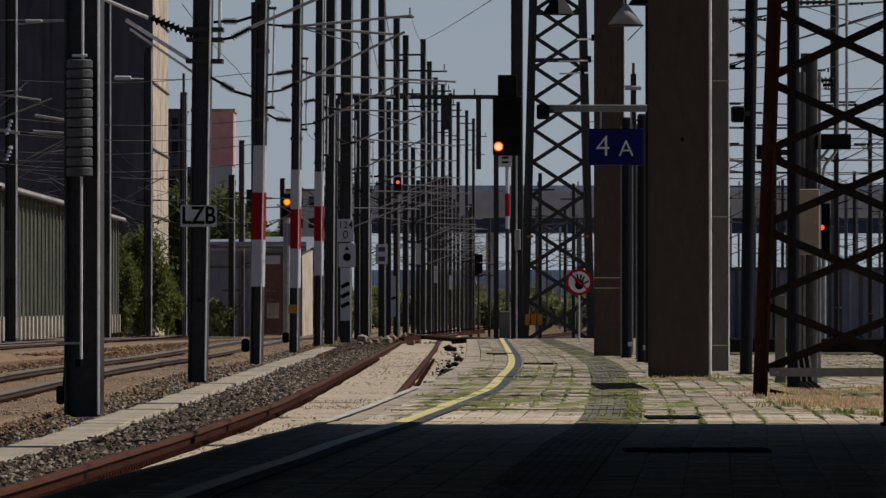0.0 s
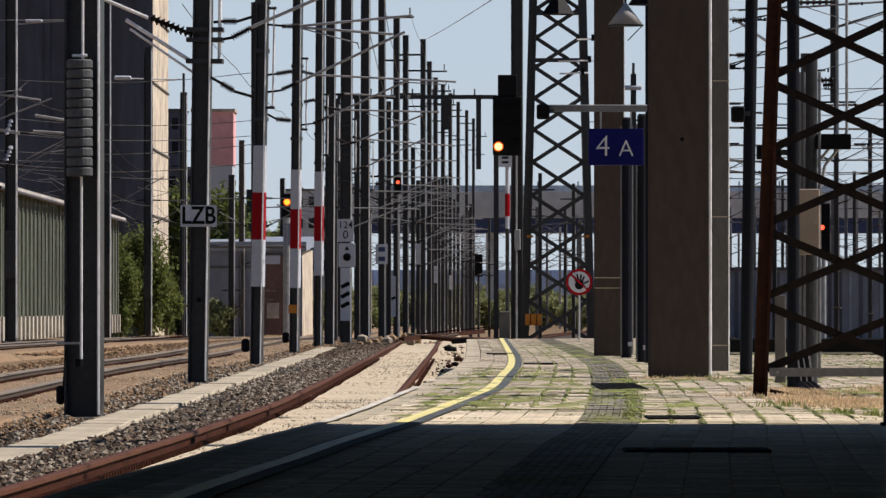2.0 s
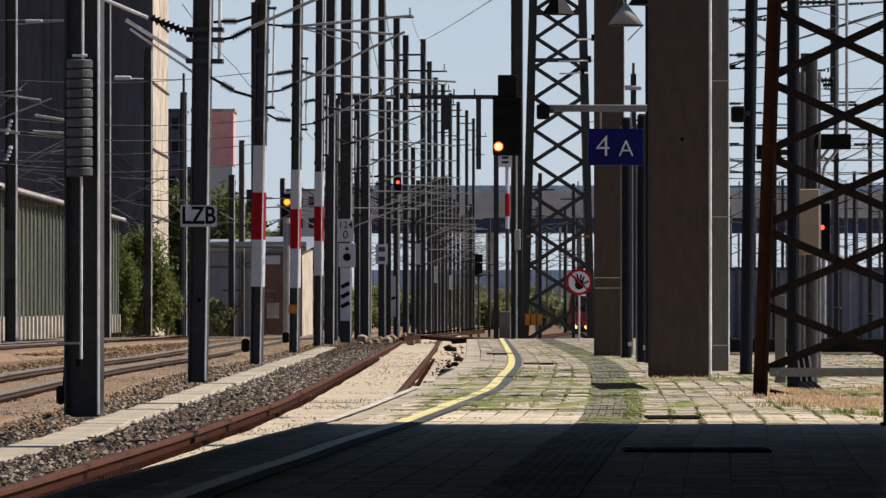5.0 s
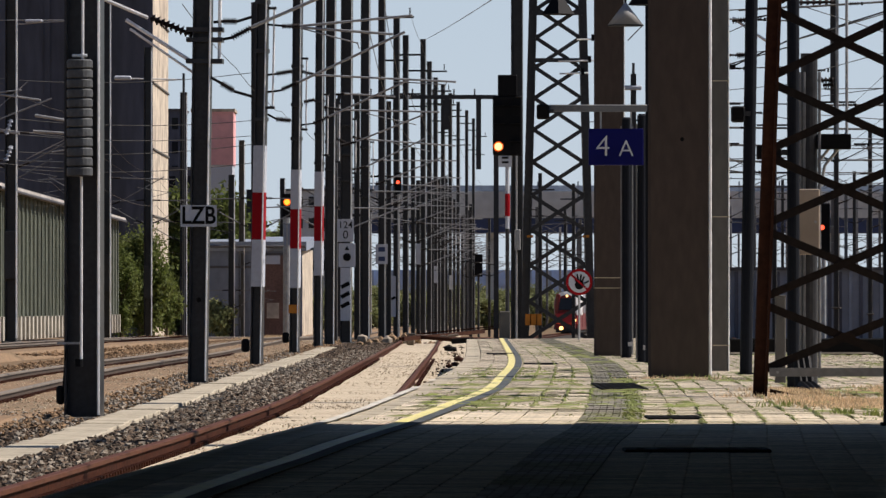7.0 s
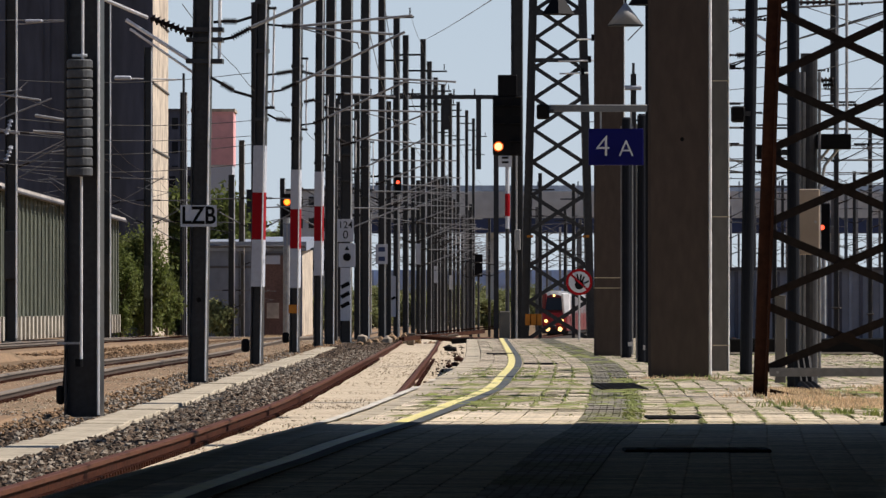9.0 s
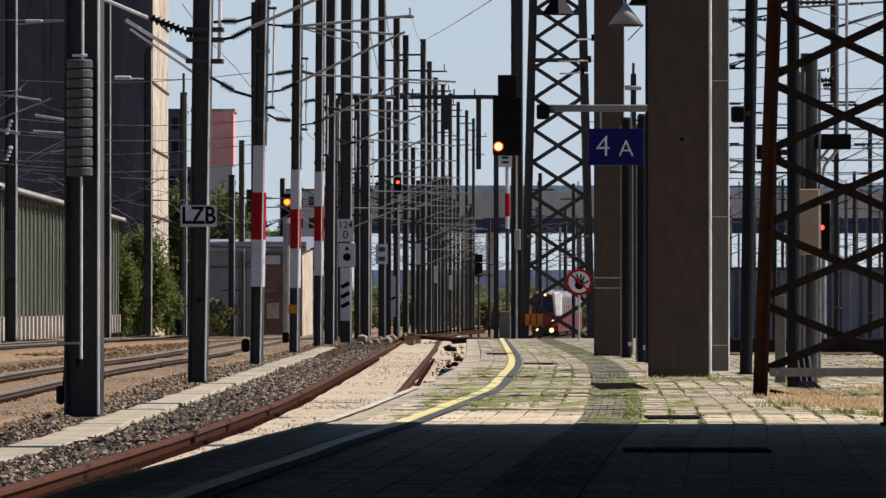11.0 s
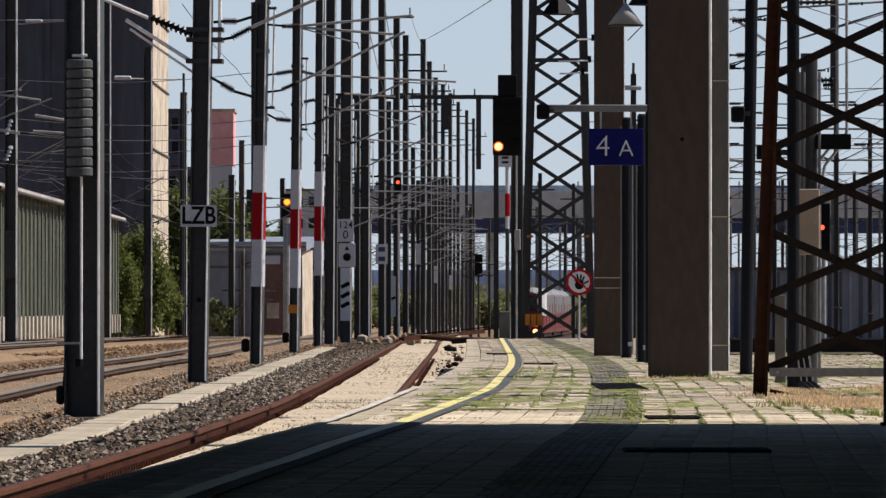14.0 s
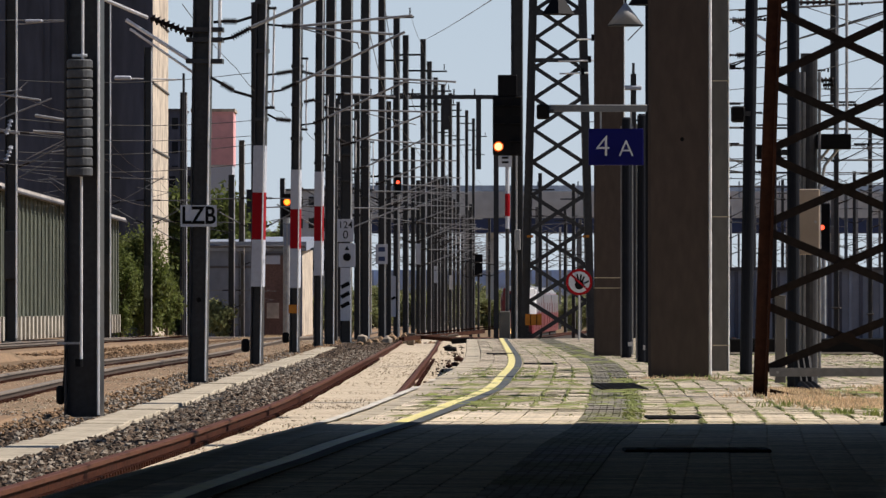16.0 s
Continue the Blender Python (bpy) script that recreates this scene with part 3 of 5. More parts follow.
    cu.offset = size * bold
    cu.materials.append(mat)
    o = new(name, cu)
    o.parent = parent
    o.matrix_basis = m
    return o


FACE = pose(0, 0, 0, 90)


def weights(x, y, z0, z1, n, r):
    w = base("tension_weight_stack", x, y, z0)
    tagged(w, "stack of dark round tension weights hanging at the mast", "weight stack")
    s = (z1 - z0) / n
    for i in range(n):
        bm = R((0, 0, i * s + 0.006), (0, 0, (i + 1) * s - 0.006), r, seg=20)
        bmesh.ops.bevel(bm, geom=[e for e in bm.edges if abs(e.verts[0].co.z - e.verts[1].co.z) < 1e-4], offset=0.015, segments=1, affect="EDGES")
        part("weight_disc", bm, M["weight"], w)
    part("pull_rod", R((0.04, 0, z1 - z0), (0.04, 0, z1 - z0 + 6), 0.018), M["tube"], w)
    part("guide_rod", R((0.02, 0.05, -2.5), (0.02, 0.05, 0), 0.018), M["tube"], w)
    part("eye", R((-0.1, 0, z1 - z0 + 0.05), (0.1, 0, z1 - z0 + 0.05), 0.02), M["tube"], w)
    return w


# arms of each mast, in its own space: what it is, from, to
ARMS = {
    1: (
        ("insulator", (0.57, 0, 6.79), (0.95, 0, 6.99)),
        ("rod", (0.21, 0, 6.73), (0.57, 0, 6.79)),
        ("tube", (0.95, 0, 7.0), (2.24, 0, 7.57)),
        ("insulator", (0.4, 0, 7.11), (0.67, 0, 7.11)),
        ("rod", (0.21, 0, 7.09), (0.4, 0, 7.11)),
        ("rod", (0.67, 0, 7.11), (0.96, 0, 7.2)),
        ("insulator", (0.38, 0, 5.9), (0.62, 0, 5.76)),
        ("rod", (0.16, 0, 6.02), (0.38, 0, 5.9)),
        ("rod", (0.62, 0, 5.75), (1.02, 0, 5.64)),
    ),
    2: (
        ("rod", (0.14, 0, 8.78), (0.52, 0, 8.75)),
        ("insulator", (0.52, 0, 8.74), (0.99, 0, 8.75)),
        ("tube", (0.99, 0, 8.75), (3.93, 0, 9.04)),
        ("tube", (1.02, 0, 8.71), (3.43, 0, 8.56)),
        ("thin", (1.02, 0, 8.69), (2.51, 0, 8.32)),
        ("rod", (0.17, 0, 7.05), (0.54, 0, 7.1)),
        ("insulator", (0.54, 0, 7.12), (0.98, 0, 7.31)),
        ("tube", (0.98, 0, 7.31), (3.74, 0, 8.62)),
        ("rod", (0.16, 0, 7.49), (0.39, 0, 7.52)),
        ("insulator", (0.39, 0, 7.52), (0.81, 0, 7.59)),
        ("rod", (0.18, 0, 6.48), (0.41, 0, 6.36)),
        ("insulator", (0.41, 0, 6.36), (0.79, 0, 6.33)),
        ("thin", (2.5, 0, 8.35), (2.56, 0, 8.18)),
    ),
    3: (
        ("insulator", (0.16, 0, 9.18), (0.62, 0, 9.07)),
        ("tube", (0.62, 0, 9.07), (5.26, 0, 8.86)),
        ("insulator", (0.56, 0, 7.5), (1.06, 0, 7.72)),
        ("tube", (1.06, 0, 7.72), (3.71, 0, 8.92)),
        ("rod", (0.12, 0, 7.44), (0.56, 0, 7.5)),
        ("thin", (3.2, 0, 8.86), (4.89, 0, 8.77)),
        ("thin", (4.96, 0, 8.86), (4.85, 0, 8.62)),
        ("insulator", (0.23, 0, 8.19), (0.59, 0, 8.27)),
    ),
    4: (
        ("insulator", (0.17, 0, 9.12), (0.82, 0, 9.02)),
        ("tube", (0.82, 0, 9.02), (4.64, 0, 8.94)),
        ("insulator", (0.83, 0, 7.67), (1.43, 0, 7.82)),
        ("tube", (1.43, 0, 7.82), (4.0, 0, 8.83)),
        ("thin", (1.81, 0, 8.88), (3.74, 0, 8.46)),
    ),
    5: (
        ("insulator", (0.15, 0, 9.95), (0.55, 0, 10.0)),
        ("tube", (0.55, 0, 10.0), (2.57, 0, 9.88)),
        ("insulator", (0.25, 0, 8.21), (0.74, 0, 7.99)),
    ),
    6: (
        ("insulator", (0.26, 0, 8.84), (0.89, 0, 8.74)),
        ("tube", (0.89, 0, 8.74), (4.67, 0, 8.47)),
        ("insulator", (0.26, 0, 7.46), (0.85, 0, 7.58)),
        ("tube", (0.85, 0, 7.58), (3.36, 0, 8.78)),
        ("thin", (1.86, 0, 8.62), (3.56, 0, 8.24)),
    ),
    7: (
        ("insulator", (0.26, 0, 8.75), (0.86, 0, 8.72)),
        ("tube", (0.86, 0, 8.72), (4.4, 0, 8.7)),
        ("insulator", (0.48, 0, 7.53), (1.05, 0, 7.78)),
        ("tube", (1.05, 0, 7.78), (3.64, 0, 8.84)),
    ),
}


def arm(m, kind, p, q):
    if kind == "insulator":
        part("insulator", insulator(bmesh.new(), p, q, 0.075, 8), M["porcelain"], m)
    elif kind == "rod":
        part("link_rod", R(p, q, 0.028), M["iron"], m)
    else:
        part("arm_tube", R(p, q, 0.034 if kind == "tube" else 0.018), M["galv"], m)


H_MAST = 18.6
masts = []
for i, (x, y, w, lean) in enumerate(MAIN):
    label = "dark weathered steel overhead line mast beside the track"
    if i in (2, 3, 4):
        label = "dark steel line mast with white and red painted bands"
    if i == 1:
        label = "dark steel line mast that carries a lettered sign"
    w, turn = (0.85 * w, -12) if i in (2, 3, 4) else (w, -5)
    m = mast(x, y, w, H_MAST, label, lean, turn)
    masts.append(m)
    if i >= 2:
        z0, z1 = (6.65, 9.2) if i == 2 else (7.3, 9.6)
        part("hinge_tube", R((w / 2 + 0.16, 0, z0), (w / 2 + 0.16, 0, z1), 0.028), M["tube"], m)
        for z in (z0, z1):
            part("hinge_bracket", B((w / 2 + 0.08, 0, z), (0.26, 0.1, 0.07)), M["steel"], m)
        for z in (z0 - 0.3, 8.1, 9.35):
            part("collar", B((0, 0, z), (w + 0.05, w * 0.8 + 0.05, 0.1)), M["steel"], m)
    # Pale rod added along the flange to imitate its sunlit edge.
    part("earth_cable", R((w / 2 - 0.012, -w * 0.4 - 0.06, 0.1), (w / 2 - 0.012, -w * 0.4 - 0.06, H_MAST - 1), 0.02, seg=6), M["tube"], m)

for i, arms in ARMS.items():
    for spec in arms:
        arm(masts[i], *spec)

weights(-4.811, 82.3, 3.016, 4.572, 12, 0.172)
part("guide_arm", B((-0.16, -0.35, 1.05), (0.3, 0.03, 0.03)), M["galv"], masts[0])
part("rod_end", R((-0.01, -0.42, 0.74), (-0.01, -0.42, 0.84), 0.06, seg=12), M["black"], masts[0])
part("box_cable", R((-0.26, -0.14, 0.45), (-0.22, -0.2, 0.95), 0.012), M["black"], masts[0])
part("switch_box", B((-0.3, -0.1, 0.36), (0.1, 0.2, 0.25), bevel=0.03), M["black"], masts[0])
for k, (z0, s) in {2: (2.062, 1.205), 3: (2.16, 1.279), 4: (2.738, 1.312)}.items():
    bands(masts[k], 0.85 * MAIN[k][2], z0, s)
for k in (2, 3):
    part("earth_box", B((-MAIN[k][2] / 2 - 0.1, -0.1, 0.55), (0.2, 0.2, 0.34), bevel=0.05), M["black"], masts[k])
part("bolt_plate", R((0.02, -0.15, 1.674), (0.02, -0.18, 1.674), 0.05, seg=10), M["black"], masts[1])
part("orange_tag", B((0, -0.17, 1.483), (0.33, 0.02, 0.28)), M["orange"], masts[3], "faded orange tag")

# second mast: bright cantilever towards the neighbouring track
m2, w2 = masts[1], MAIN[1][2]
part("insulator", insulator(bmesh.new(), (-w2 / 2, 0, 6.833), (-w2 / 2 - 0.85, 0, 7.163), 0.1, 9), M["porcelain"], m2)
part("diagonal_tube", R((-w2 / 2, 0, 6.30), (-w2 / 2 - 1.33, 0, 7.12), 0.038), M["tube"], m2)
part("registration_tube", R((-w2 / 2 - 1.25, 0, 6.943), (-w2 / 2, 0, 6.107), 0.025), M["tube"], m2)
part("upper_tube", R((-w2 / 2 - 0.9, 0, 7.163), (-w2 / 2 - 2.3, 0, 7.735), 0.035), M["tube"], m2)
part("hinge_tube", R((w2 / 2 + 0.15, 0, 6.327), (w2 / 2 + 0.15, 0, 10.5), 0.035), M["tube"], m2)
for z in (6.327, 6.745, 6.943):
    part("hinge_bracket", B((0.05, 0, z), (w2 + 0.35, 0.3, 0.09)), M["steel"], m2)


def sign_board(name, x, y, z, w, h, face, label, rim=None, t=0.012):
    s = base(name, x, y, z)
    tagged(s, label, "sign")
    board = part("board", B((0, 0, 0), (w, t, h), bevel=0.004), M[face], s)
    part("back_bracket", B((0, 0.13, 0), (w * 0.3, 0.24, 0.05)), M["steel"], s)
    if rim:
        r = 0.022
        for zz in (-1, 1):
            part("rim", B((0, -t * 0.4, zz * (h - r) / 2), (w, t, r)), M[rim], board)
        for xx in (-1, 1):
            part("rim", B((xx * (w - r) / 2, -t * 0.42, 0), (r, t, h - 2 * r)), M[rim], board)
    return s


s = sign_board("letter_sign", -4.751, 120.84, 3.065, 0.703, 0.417, "white", "white plate with black capital letters on a mast", "white")
text("LZB", 0.47, M["black"], s.children[0], pose(0, -0.012, -0.005, 90) @ Matrix.Diagonal((0.84, 1.0, 1, 1)), bold=0.022)
s = sign_board("kilometre_sign", -4.155, 264.98, 4.58, 0.699, 0.964, "white", "white kilometre plate with dark figures")
text("124", 0.42, M["black"], s.children[0], pose(0, -0.012, 0.22, 90))
text("0", 0.5, M["black"], s.children[0], pose(0, -0.012, -0.2, 90))
s = sign_board("marker_plate", -4.095, 264.98, 3.52, 0.723, 1.012, "white", "white marker plate with black symbols")
part("black_disc", R((0, -0.01, -0.08), (0, -0.025, -0.08), 0.17, seg=20), M["black"], s)
part("black_triangle", R((0, -0.01, 0.28), (0, -0.025, 0.28), 0.12, seg=3), M["black"], s)
s = sign_board("striped_marker", -4.167, 264.98, 1.858, 0.41, 2.264, "white", "white marker board with three slanted black bars")
for i in range(3):
    part("black_bar", B((0, -0.012, -0.45 + 0.42 * i), (0.4, 0.012, 0.17), pose(0, 0, 0, 0, -28)), M["black"], s)
s = sign_board("blue_number_plate", -3.253, 329.75, 4.128, 0.63, 1.049, "white", "pale plate with two rows of blue bars")
for z in (0.25, -0.25):
    part("blue_bar", B((0, -0.012, z), (0.36, 0.012, 0.24)), M["bluesteel"], s)
s = sign_board("striped_marker", -2.918, 364.75, 1.943, 0.298, 2.387, "white", "narrow white marker board with one black bar")
part("black_bar", B((0, -0.012, -0.1), (0.28, 0.012, 0.15), pose(0, 0, 0, 0, -28)), M["black"], s)
for qx in ((-1.699, 424.8, 4.949), (-0.614, 519.8, 4.068), (0.776, 609.8, 3.775)):
    sign_board("marker_plate", *qx, 0.35, 1.4, "white", "small distant white marker plate")

# ---- far mast rows ----
FAR = [(-3.24, 330, 0.42), (-2.721, 365, 0.36), (-2.4, 400, 0.36), (-1.4, 440, 0.34), (-1.047, 480, 0.32),
       (-0.615, 520, 0.32), (0, 560, 0.3), (0.721, 610, 0.3), (1.62, 660, 0.3), (2.749, 720, 0.3), (3.878, 790, 0.3)]
EXTRA = [(-3.055, 350, 0.2, 14), (-1.855, 385, 0.22, 13), (-1.7, 425, 0.26, 12), (-0.864, 500, 0.25, 14), (-0.344, 540, 0.25, 15),
         (0.319, 585, 0.25, 16), (1.164, 640, 0.25, 15), (2.133, 690, 0.3, 14), (2.227, 500, 0.3, 12), (4.771, 640, 0.35, 13),
         (-5.062, 290, 0.28, 12), (-4.145, 300, 0.3, 13)]
DISTANT = "distant dark steel overhead line mast"
TOPS = (19.1, 19.7, 21.4, 21.6, 22.0, 22.9, 23.9, 24.7, 25.7, 26.9)


def far_mast(x, y, h):
    m = mast(x, y, 0.36, h, DISTANT, 0, -8, sink=1.5)
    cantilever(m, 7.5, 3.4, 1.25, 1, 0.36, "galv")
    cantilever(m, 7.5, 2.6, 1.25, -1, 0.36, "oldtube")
    part("cross_arm", B((0.75, 0, h - 2.3), (1.9, 0.1, 0.12)), M["steel"], m)
    part("cross_arm", B((0.6, 0, h - 4.6), (1.6, 0.08, 0.1)), M["steel"], m)
    part("insulator", insulator(bmesh.new(), (1.5, 0, h - 2.2), (1.5, 0, h - 1.8), 0.07, 5), M["porcelain"], m)
    # Pale rod imitates the sunlit flange edge here too.
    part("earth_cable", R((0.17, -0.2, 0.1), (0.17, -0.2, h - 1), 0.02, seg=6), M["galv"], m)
    return m


far_mast(*FAR[0][:2], 19.5)
for (x, y, w), h in zip(FAR[1:], TOPS):
    far_mast(x, y, h)
lower = mast(EXTRA[0][0], EXTRA[0][1], 0.26, 13.5, DISTANT, sink=5)
cantilever(lower, 7.6, 2.6, 1.3, -1, 0.26, "oldtube")
cantilever(lower, 7.6, 3.2, 1.2, 1, 0.26, "galv")
for x, y, w, h in EXTRA[1:]:
    copy_thing(lower, pose(x, y, GZ + grade(y) + h - 14.5, 0, 0, -9))

side = mast(-19.725, 284, 0.516, 20, "dark line mast of the far track row", 0, -8, sink=1)
cantilever(side, 8.0, 3.2, 1.6, 1, 0.5, "oldtube")
cantilever(side, 8.0, 3.2, 1.6, -1, 0.5, "oldtube")
part("cable_box", B((0, -0.3, 4.0), (0.5, 0.1, 2.2), bevel=0.02), M["steel"], side)
part("drop_pipe", R((0.3, -0.32, 0.2), (0.3, -0.32, 19.8), 0.04), M["tube"], side)
for x, y, h in ((-19.831, 366, 0.0), (-20.073, 423, 0.0), (-20.864, 500, 0.0), (-19.04, 560, -5.2), (-19.418, 600, -1.0), (-19.956, 640, -5), (-17.556, 680, -3.0), (-9.9, 330, -2.0), (-24.18, 330, 0)):
    copy_thing(side, pose(x, y, GZ + grade(y) + h, 0, 0, -8))
# the first of them carries the arms and white chains of a junction
for a, b, r in (((-0.46, -0.3, 11.33), (1.42, -0.3, 11.07), 0.05),
                ((-0.52, -0.3, 10.19), (1.94, -0.3, 11.15), 0.035),
                ((1.16, -0.3, 10.37), (2.61, -0.3, 10.14), 0.07),
                ((1.08, -0.3, 9.65), (2.61, -0.3, 9.55), 0.06),
                ((-0.46, -0.3, 9.7), (0.44, -0.3, 9.55), 0.07),
                ((0.77, -0.3, 8.38), (2.61, -0.3, 9.29), 0.02),
                ((-0.52, -0.3, 10.76), (0.83, -0.3, 11.92), 0.02),
                ((-0.52, -0.3, 11.43), (0.52, -0.3, 11.53), 0.035),
                ((1.94, -0.3, 8.69), (2.61, -0.3, 8.8), 0.03),
                ((-0.52, -0.3, 14.73), (2.61, -0.3, 14.71), 0.02),
                ((0.26, -0.3, 14.53), (2.61, -0.3, 14.68), 0.025)):
    part("arm_tube", R(a, b, r), M["galv"], side)
for z in (8.3, 9.5):
    part("insulator", insulator(bmesh.new(), (-0.15, -0.45, z), (0.1, -0.45, z + 0.7), 0.13, 4), M["white"], side, "white insulator chain")
part("floodlight", B((1.11, -0.3, 14.68), (0.8, 0.2, 0.14), bevel=0.04), M["white"], side, "small white floodlight")
right = mast(14.6, 330, 0.3, 14, "dark line mast of the sidings beyond the platform", 0, -8, sink=3)
cantilever(right, 9.0, 3.0, 1.4, 1, 0.3, "oldtube")
cantilever(right, 9.0, 3.0, 1.4, -1, 0.3, "oldtube")
cantilever(right, 6.4, 2.6, 1.2, 1, 0.3, "oldtube")
part("cross_arm", B((0, 0, 12.6), (2.4, 0.1, 0.12)), M["steel"], right)
for x, y in ((22.4, 420), (24.044, 380), (31.615, 460), (30.349, 520), (39.709, 600), (15.978, 520), (8.2, 620), (13.745, 700), (8.131, 520), (11.76, 560), (34.967, 640), (17.721, 397), (29.883, 397)):
    copy_thing(right, pose(x, y, GZ + grade(y) + (2 if x > 20 else 0), 0, 0, -8))

yard_mast = base("yard_mast", -10.436, 700, GZ + grade(700))
tagged(yard_mast, "thin distant mast in the far yard", "mast", "yard masts")
# Post in a paler grey than nearer masts, to imitate haze.
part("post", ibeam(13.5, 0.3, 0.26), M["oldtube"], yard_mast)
part("arm", R((0, 0, 8.4), (2.4, 0, 9.4), 0.035), M["oldtube"], yard_mast)
part("arm", R((0, 0, 9.5), (2.4, 0, 9.45), 0.03), M["oldtube"], yard_mast)
part("arm", R((0, 0, 8.2), (-2.2, 0, 9.2), 0.035), M["oldtube"], yard_mast)
part("insulator", insulator(bmesh.new(), (0.15, 0, 8.46), (0.75, 0, 8.7), 0.09, 5), M["porcelain"], yard_mast)
# Some posts are paler still, for masts with sunlit edges.
pale_mast = copy_thing(yard_mast, pose(-7.505, 640, GZ + grade(640), 0, 0, -6))
tagged(pale_mast, "thin distant mast in the far yard, paler for lit edges")
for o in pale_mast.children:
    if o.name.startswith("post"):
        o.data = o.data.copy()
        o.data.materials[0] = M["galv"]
rng = random.Random(17)
for i in range(64):
    y = rng.uniform(560, 900)
    slope = rng.uniform(-0.0131, 0.0237) if i % 3 else rng.uniform(0.046, 0.0713)
    x = slope * y
    if not 0.0049 < slope < 0.011 and abs(x - branch_line(y)) > 3.2 and abs(x - branch_line(y + 25)) > 2.5 and abs(x - middle(y)) > 2.2:
        copy_thing(pale_mast if i % 4 == 0 else yard_mast, pose(x, y, GZ + grade(y), 0, 0, rng.uniform(-9, -4)))
lamp_post = base("yard_lamp", -20.822, 499, -1.3)
tagged(lamp_post, "pale yard lamp on a long arm", "lamp")
part("arm", R((0, 0, 20.907), (-4.99, 0, 20.998), 0.05), M["tube"], lamp_post)
part("lamp_head", B((-4.899, 0, 21.043), (1.4, 0.4, 0.35), bevel=0.1), M["white"], lamp_post)
part("post", R((0, 0, 0), (0, 0, 21.406), 0.1), M["steel"], lamp_post)


def portal():
    p = base("portal_beam", 0, 420, 0)
    tagged(p, "dark steel portal beam spanning the tracks with hanging posts", "portal")
    z = 15.522
    part("beam", B((-1.737, 0, z), (10.805, 0.3, 0.28)), M["steel"], p)
    for x, low in ((-7.102, -1.2), (3.589, -1.2), (2.405, 10.635), (-3.207, 13.88), (0.229, 13.307)):
        part("hanging_post", B((x, 0, (z - 0.1 + low) / 2), (0.34, 0.26, z - 0.1 - low)), M["steel"], p)
    for i in range(7):
        x = -6.262 + i * 1.4
        part("insulator", insulator(bmesh.new(), (x, 0, z + 0.1), (x, 0, z + 0.55), 0.09, 4), M["porcelain"], p)


def right_portal():
    p = base("siding_portal", 0, 399, 0)
    tagged(p, "high steel portal over the sidings with a hanging post", "portal")
    z = 21.629
    xa, xb, xh = 17.701, 30.505, 25.064
    part("beam", B(((xa + xb) / 2, 0, z), (xb - xa, 0.4, 0.45)), M["steel"], p)
    for x in (xa, xb):
        part("portal_post", B((x, 0, (z - 0.2 - 1.0) / 2), (0.4, 0.38, z + 1.0 - 0.2)), M["steel"], p)
    low = 14.447
    part("hanging_post", B((xh, 0, (z - 0.2 + low) / 2), (0.4, 0.3, z - 0.2 - low)), M["steel"], p)
    part("stay_tube", R((18.572, -0.3, 19.888), (21.111, -0.3, 18.147), 0.09), M["tube"], p, "bright stay tube")
    for a, b, c, d in ((18.971, 20.359, 21.981, 20.541), (19.079, 19.743, 21.183, 20.106), (18.572, 16.768, 22.163, 18.437), (22.707, 18.51, 28.438, 20.323)):
        part("cross_tube", R((a, -0.3, b), (c, -0.3, d), 0.05), M["steel"], p)
    for x, zz, l in ((23.795, 20.904, 1.4), (19.152, 19.743, 0.6), (24.339, 15.898, 0.8), (24.883, 15.608, 0.5), (19.261, 17.494, 0.4), (18.572, 16.805, 0.2)):
        part("insulator", insulator(bmesh.new(), (x - l, -0.3, zz - 0.05), (x + l, -0.3, zz), 0.24, 7), M["porcelain"], p)


portal()
right_portal()
gm = mast(12.255, 400, 0.36, 17.2, "dark yard mast with a pale floodlight on its head", 0, 0, sink=1)
part("floodlight", B((-0.1, 0, 16.3), (1.3, 0.4, 0.3), bevel=0.08), M["white"], gm, "pale floodlight")
part("antenna", R((0, 0, 17.2), (0, 0, 17.9), 0.09), M["steel"], gm)
cantilever(gm, 13.0, 2.2, 1.2, 1, 0.36, "oldtube")
cantilever(gm, 13.0, 2.2, 1.2, -1, 0.36, "oldtube")
part("cross_arm", B((0, 0, 14.9), (3.0, 0.12, 0.14)), M["steel"], gm)


# ---- wires ----
def wire(pts, sag=0.3, r=0.012, label="thin grey overhead wire"):
    v, f = [], []
    out = []
    for i in range(len(pts) - 1):
        a, b = Vector(pts[i]), Vector(pts[i + 1])
        for j in range(8):
            t = j / 8
            p = a.lerp(b, t)
            p.z -= sag * 4 * t * (1 - t)
            out.append(p)
    out.append(Vector(pts[-1]))
    for i, p in enumerate(out):
        d = (out[min(i + 1, len(out) - 1)] - out[max(i - 1, 0)]).normalized()
        u = d.cross(Vector((0, 0, 1))).normalized()
        w = u.cross(d)
        v += [tuple(p + r * (math.cos(a) * u + math.sin(a) * w)) for a in (0, 2.094, 4.189)]
        if i:
            f += [(3 * i - 3 + k, 3 * i - 3 + (k + 1) % 3, 3 * i + (k + 1) % 3, 3 * i + k) for k in range(3)]
    return tagged(quads("overhead_wire", v, f, M["copper"]), label, "wire", "overhead wires")


row = [(x, y, GZ + grade(y)) for x, y, *_ in MAIN[2:]] + [(x, y, GZ + grade(y)) for x, y, *_ in FAR]
wire([(x + 2.9, y, z + 8.55) for x, y, z in row], 0.05)
wire([(x + 3.2, y, z + 9.95) for x, y, z in row], 0.3)
wire([(x - 1.9, y, z + 9.3) for x, y, z in row], 0.1)
wire([(x + 1.5, y, z + 17.4) for x, y, z in row[6:]], 0.2)
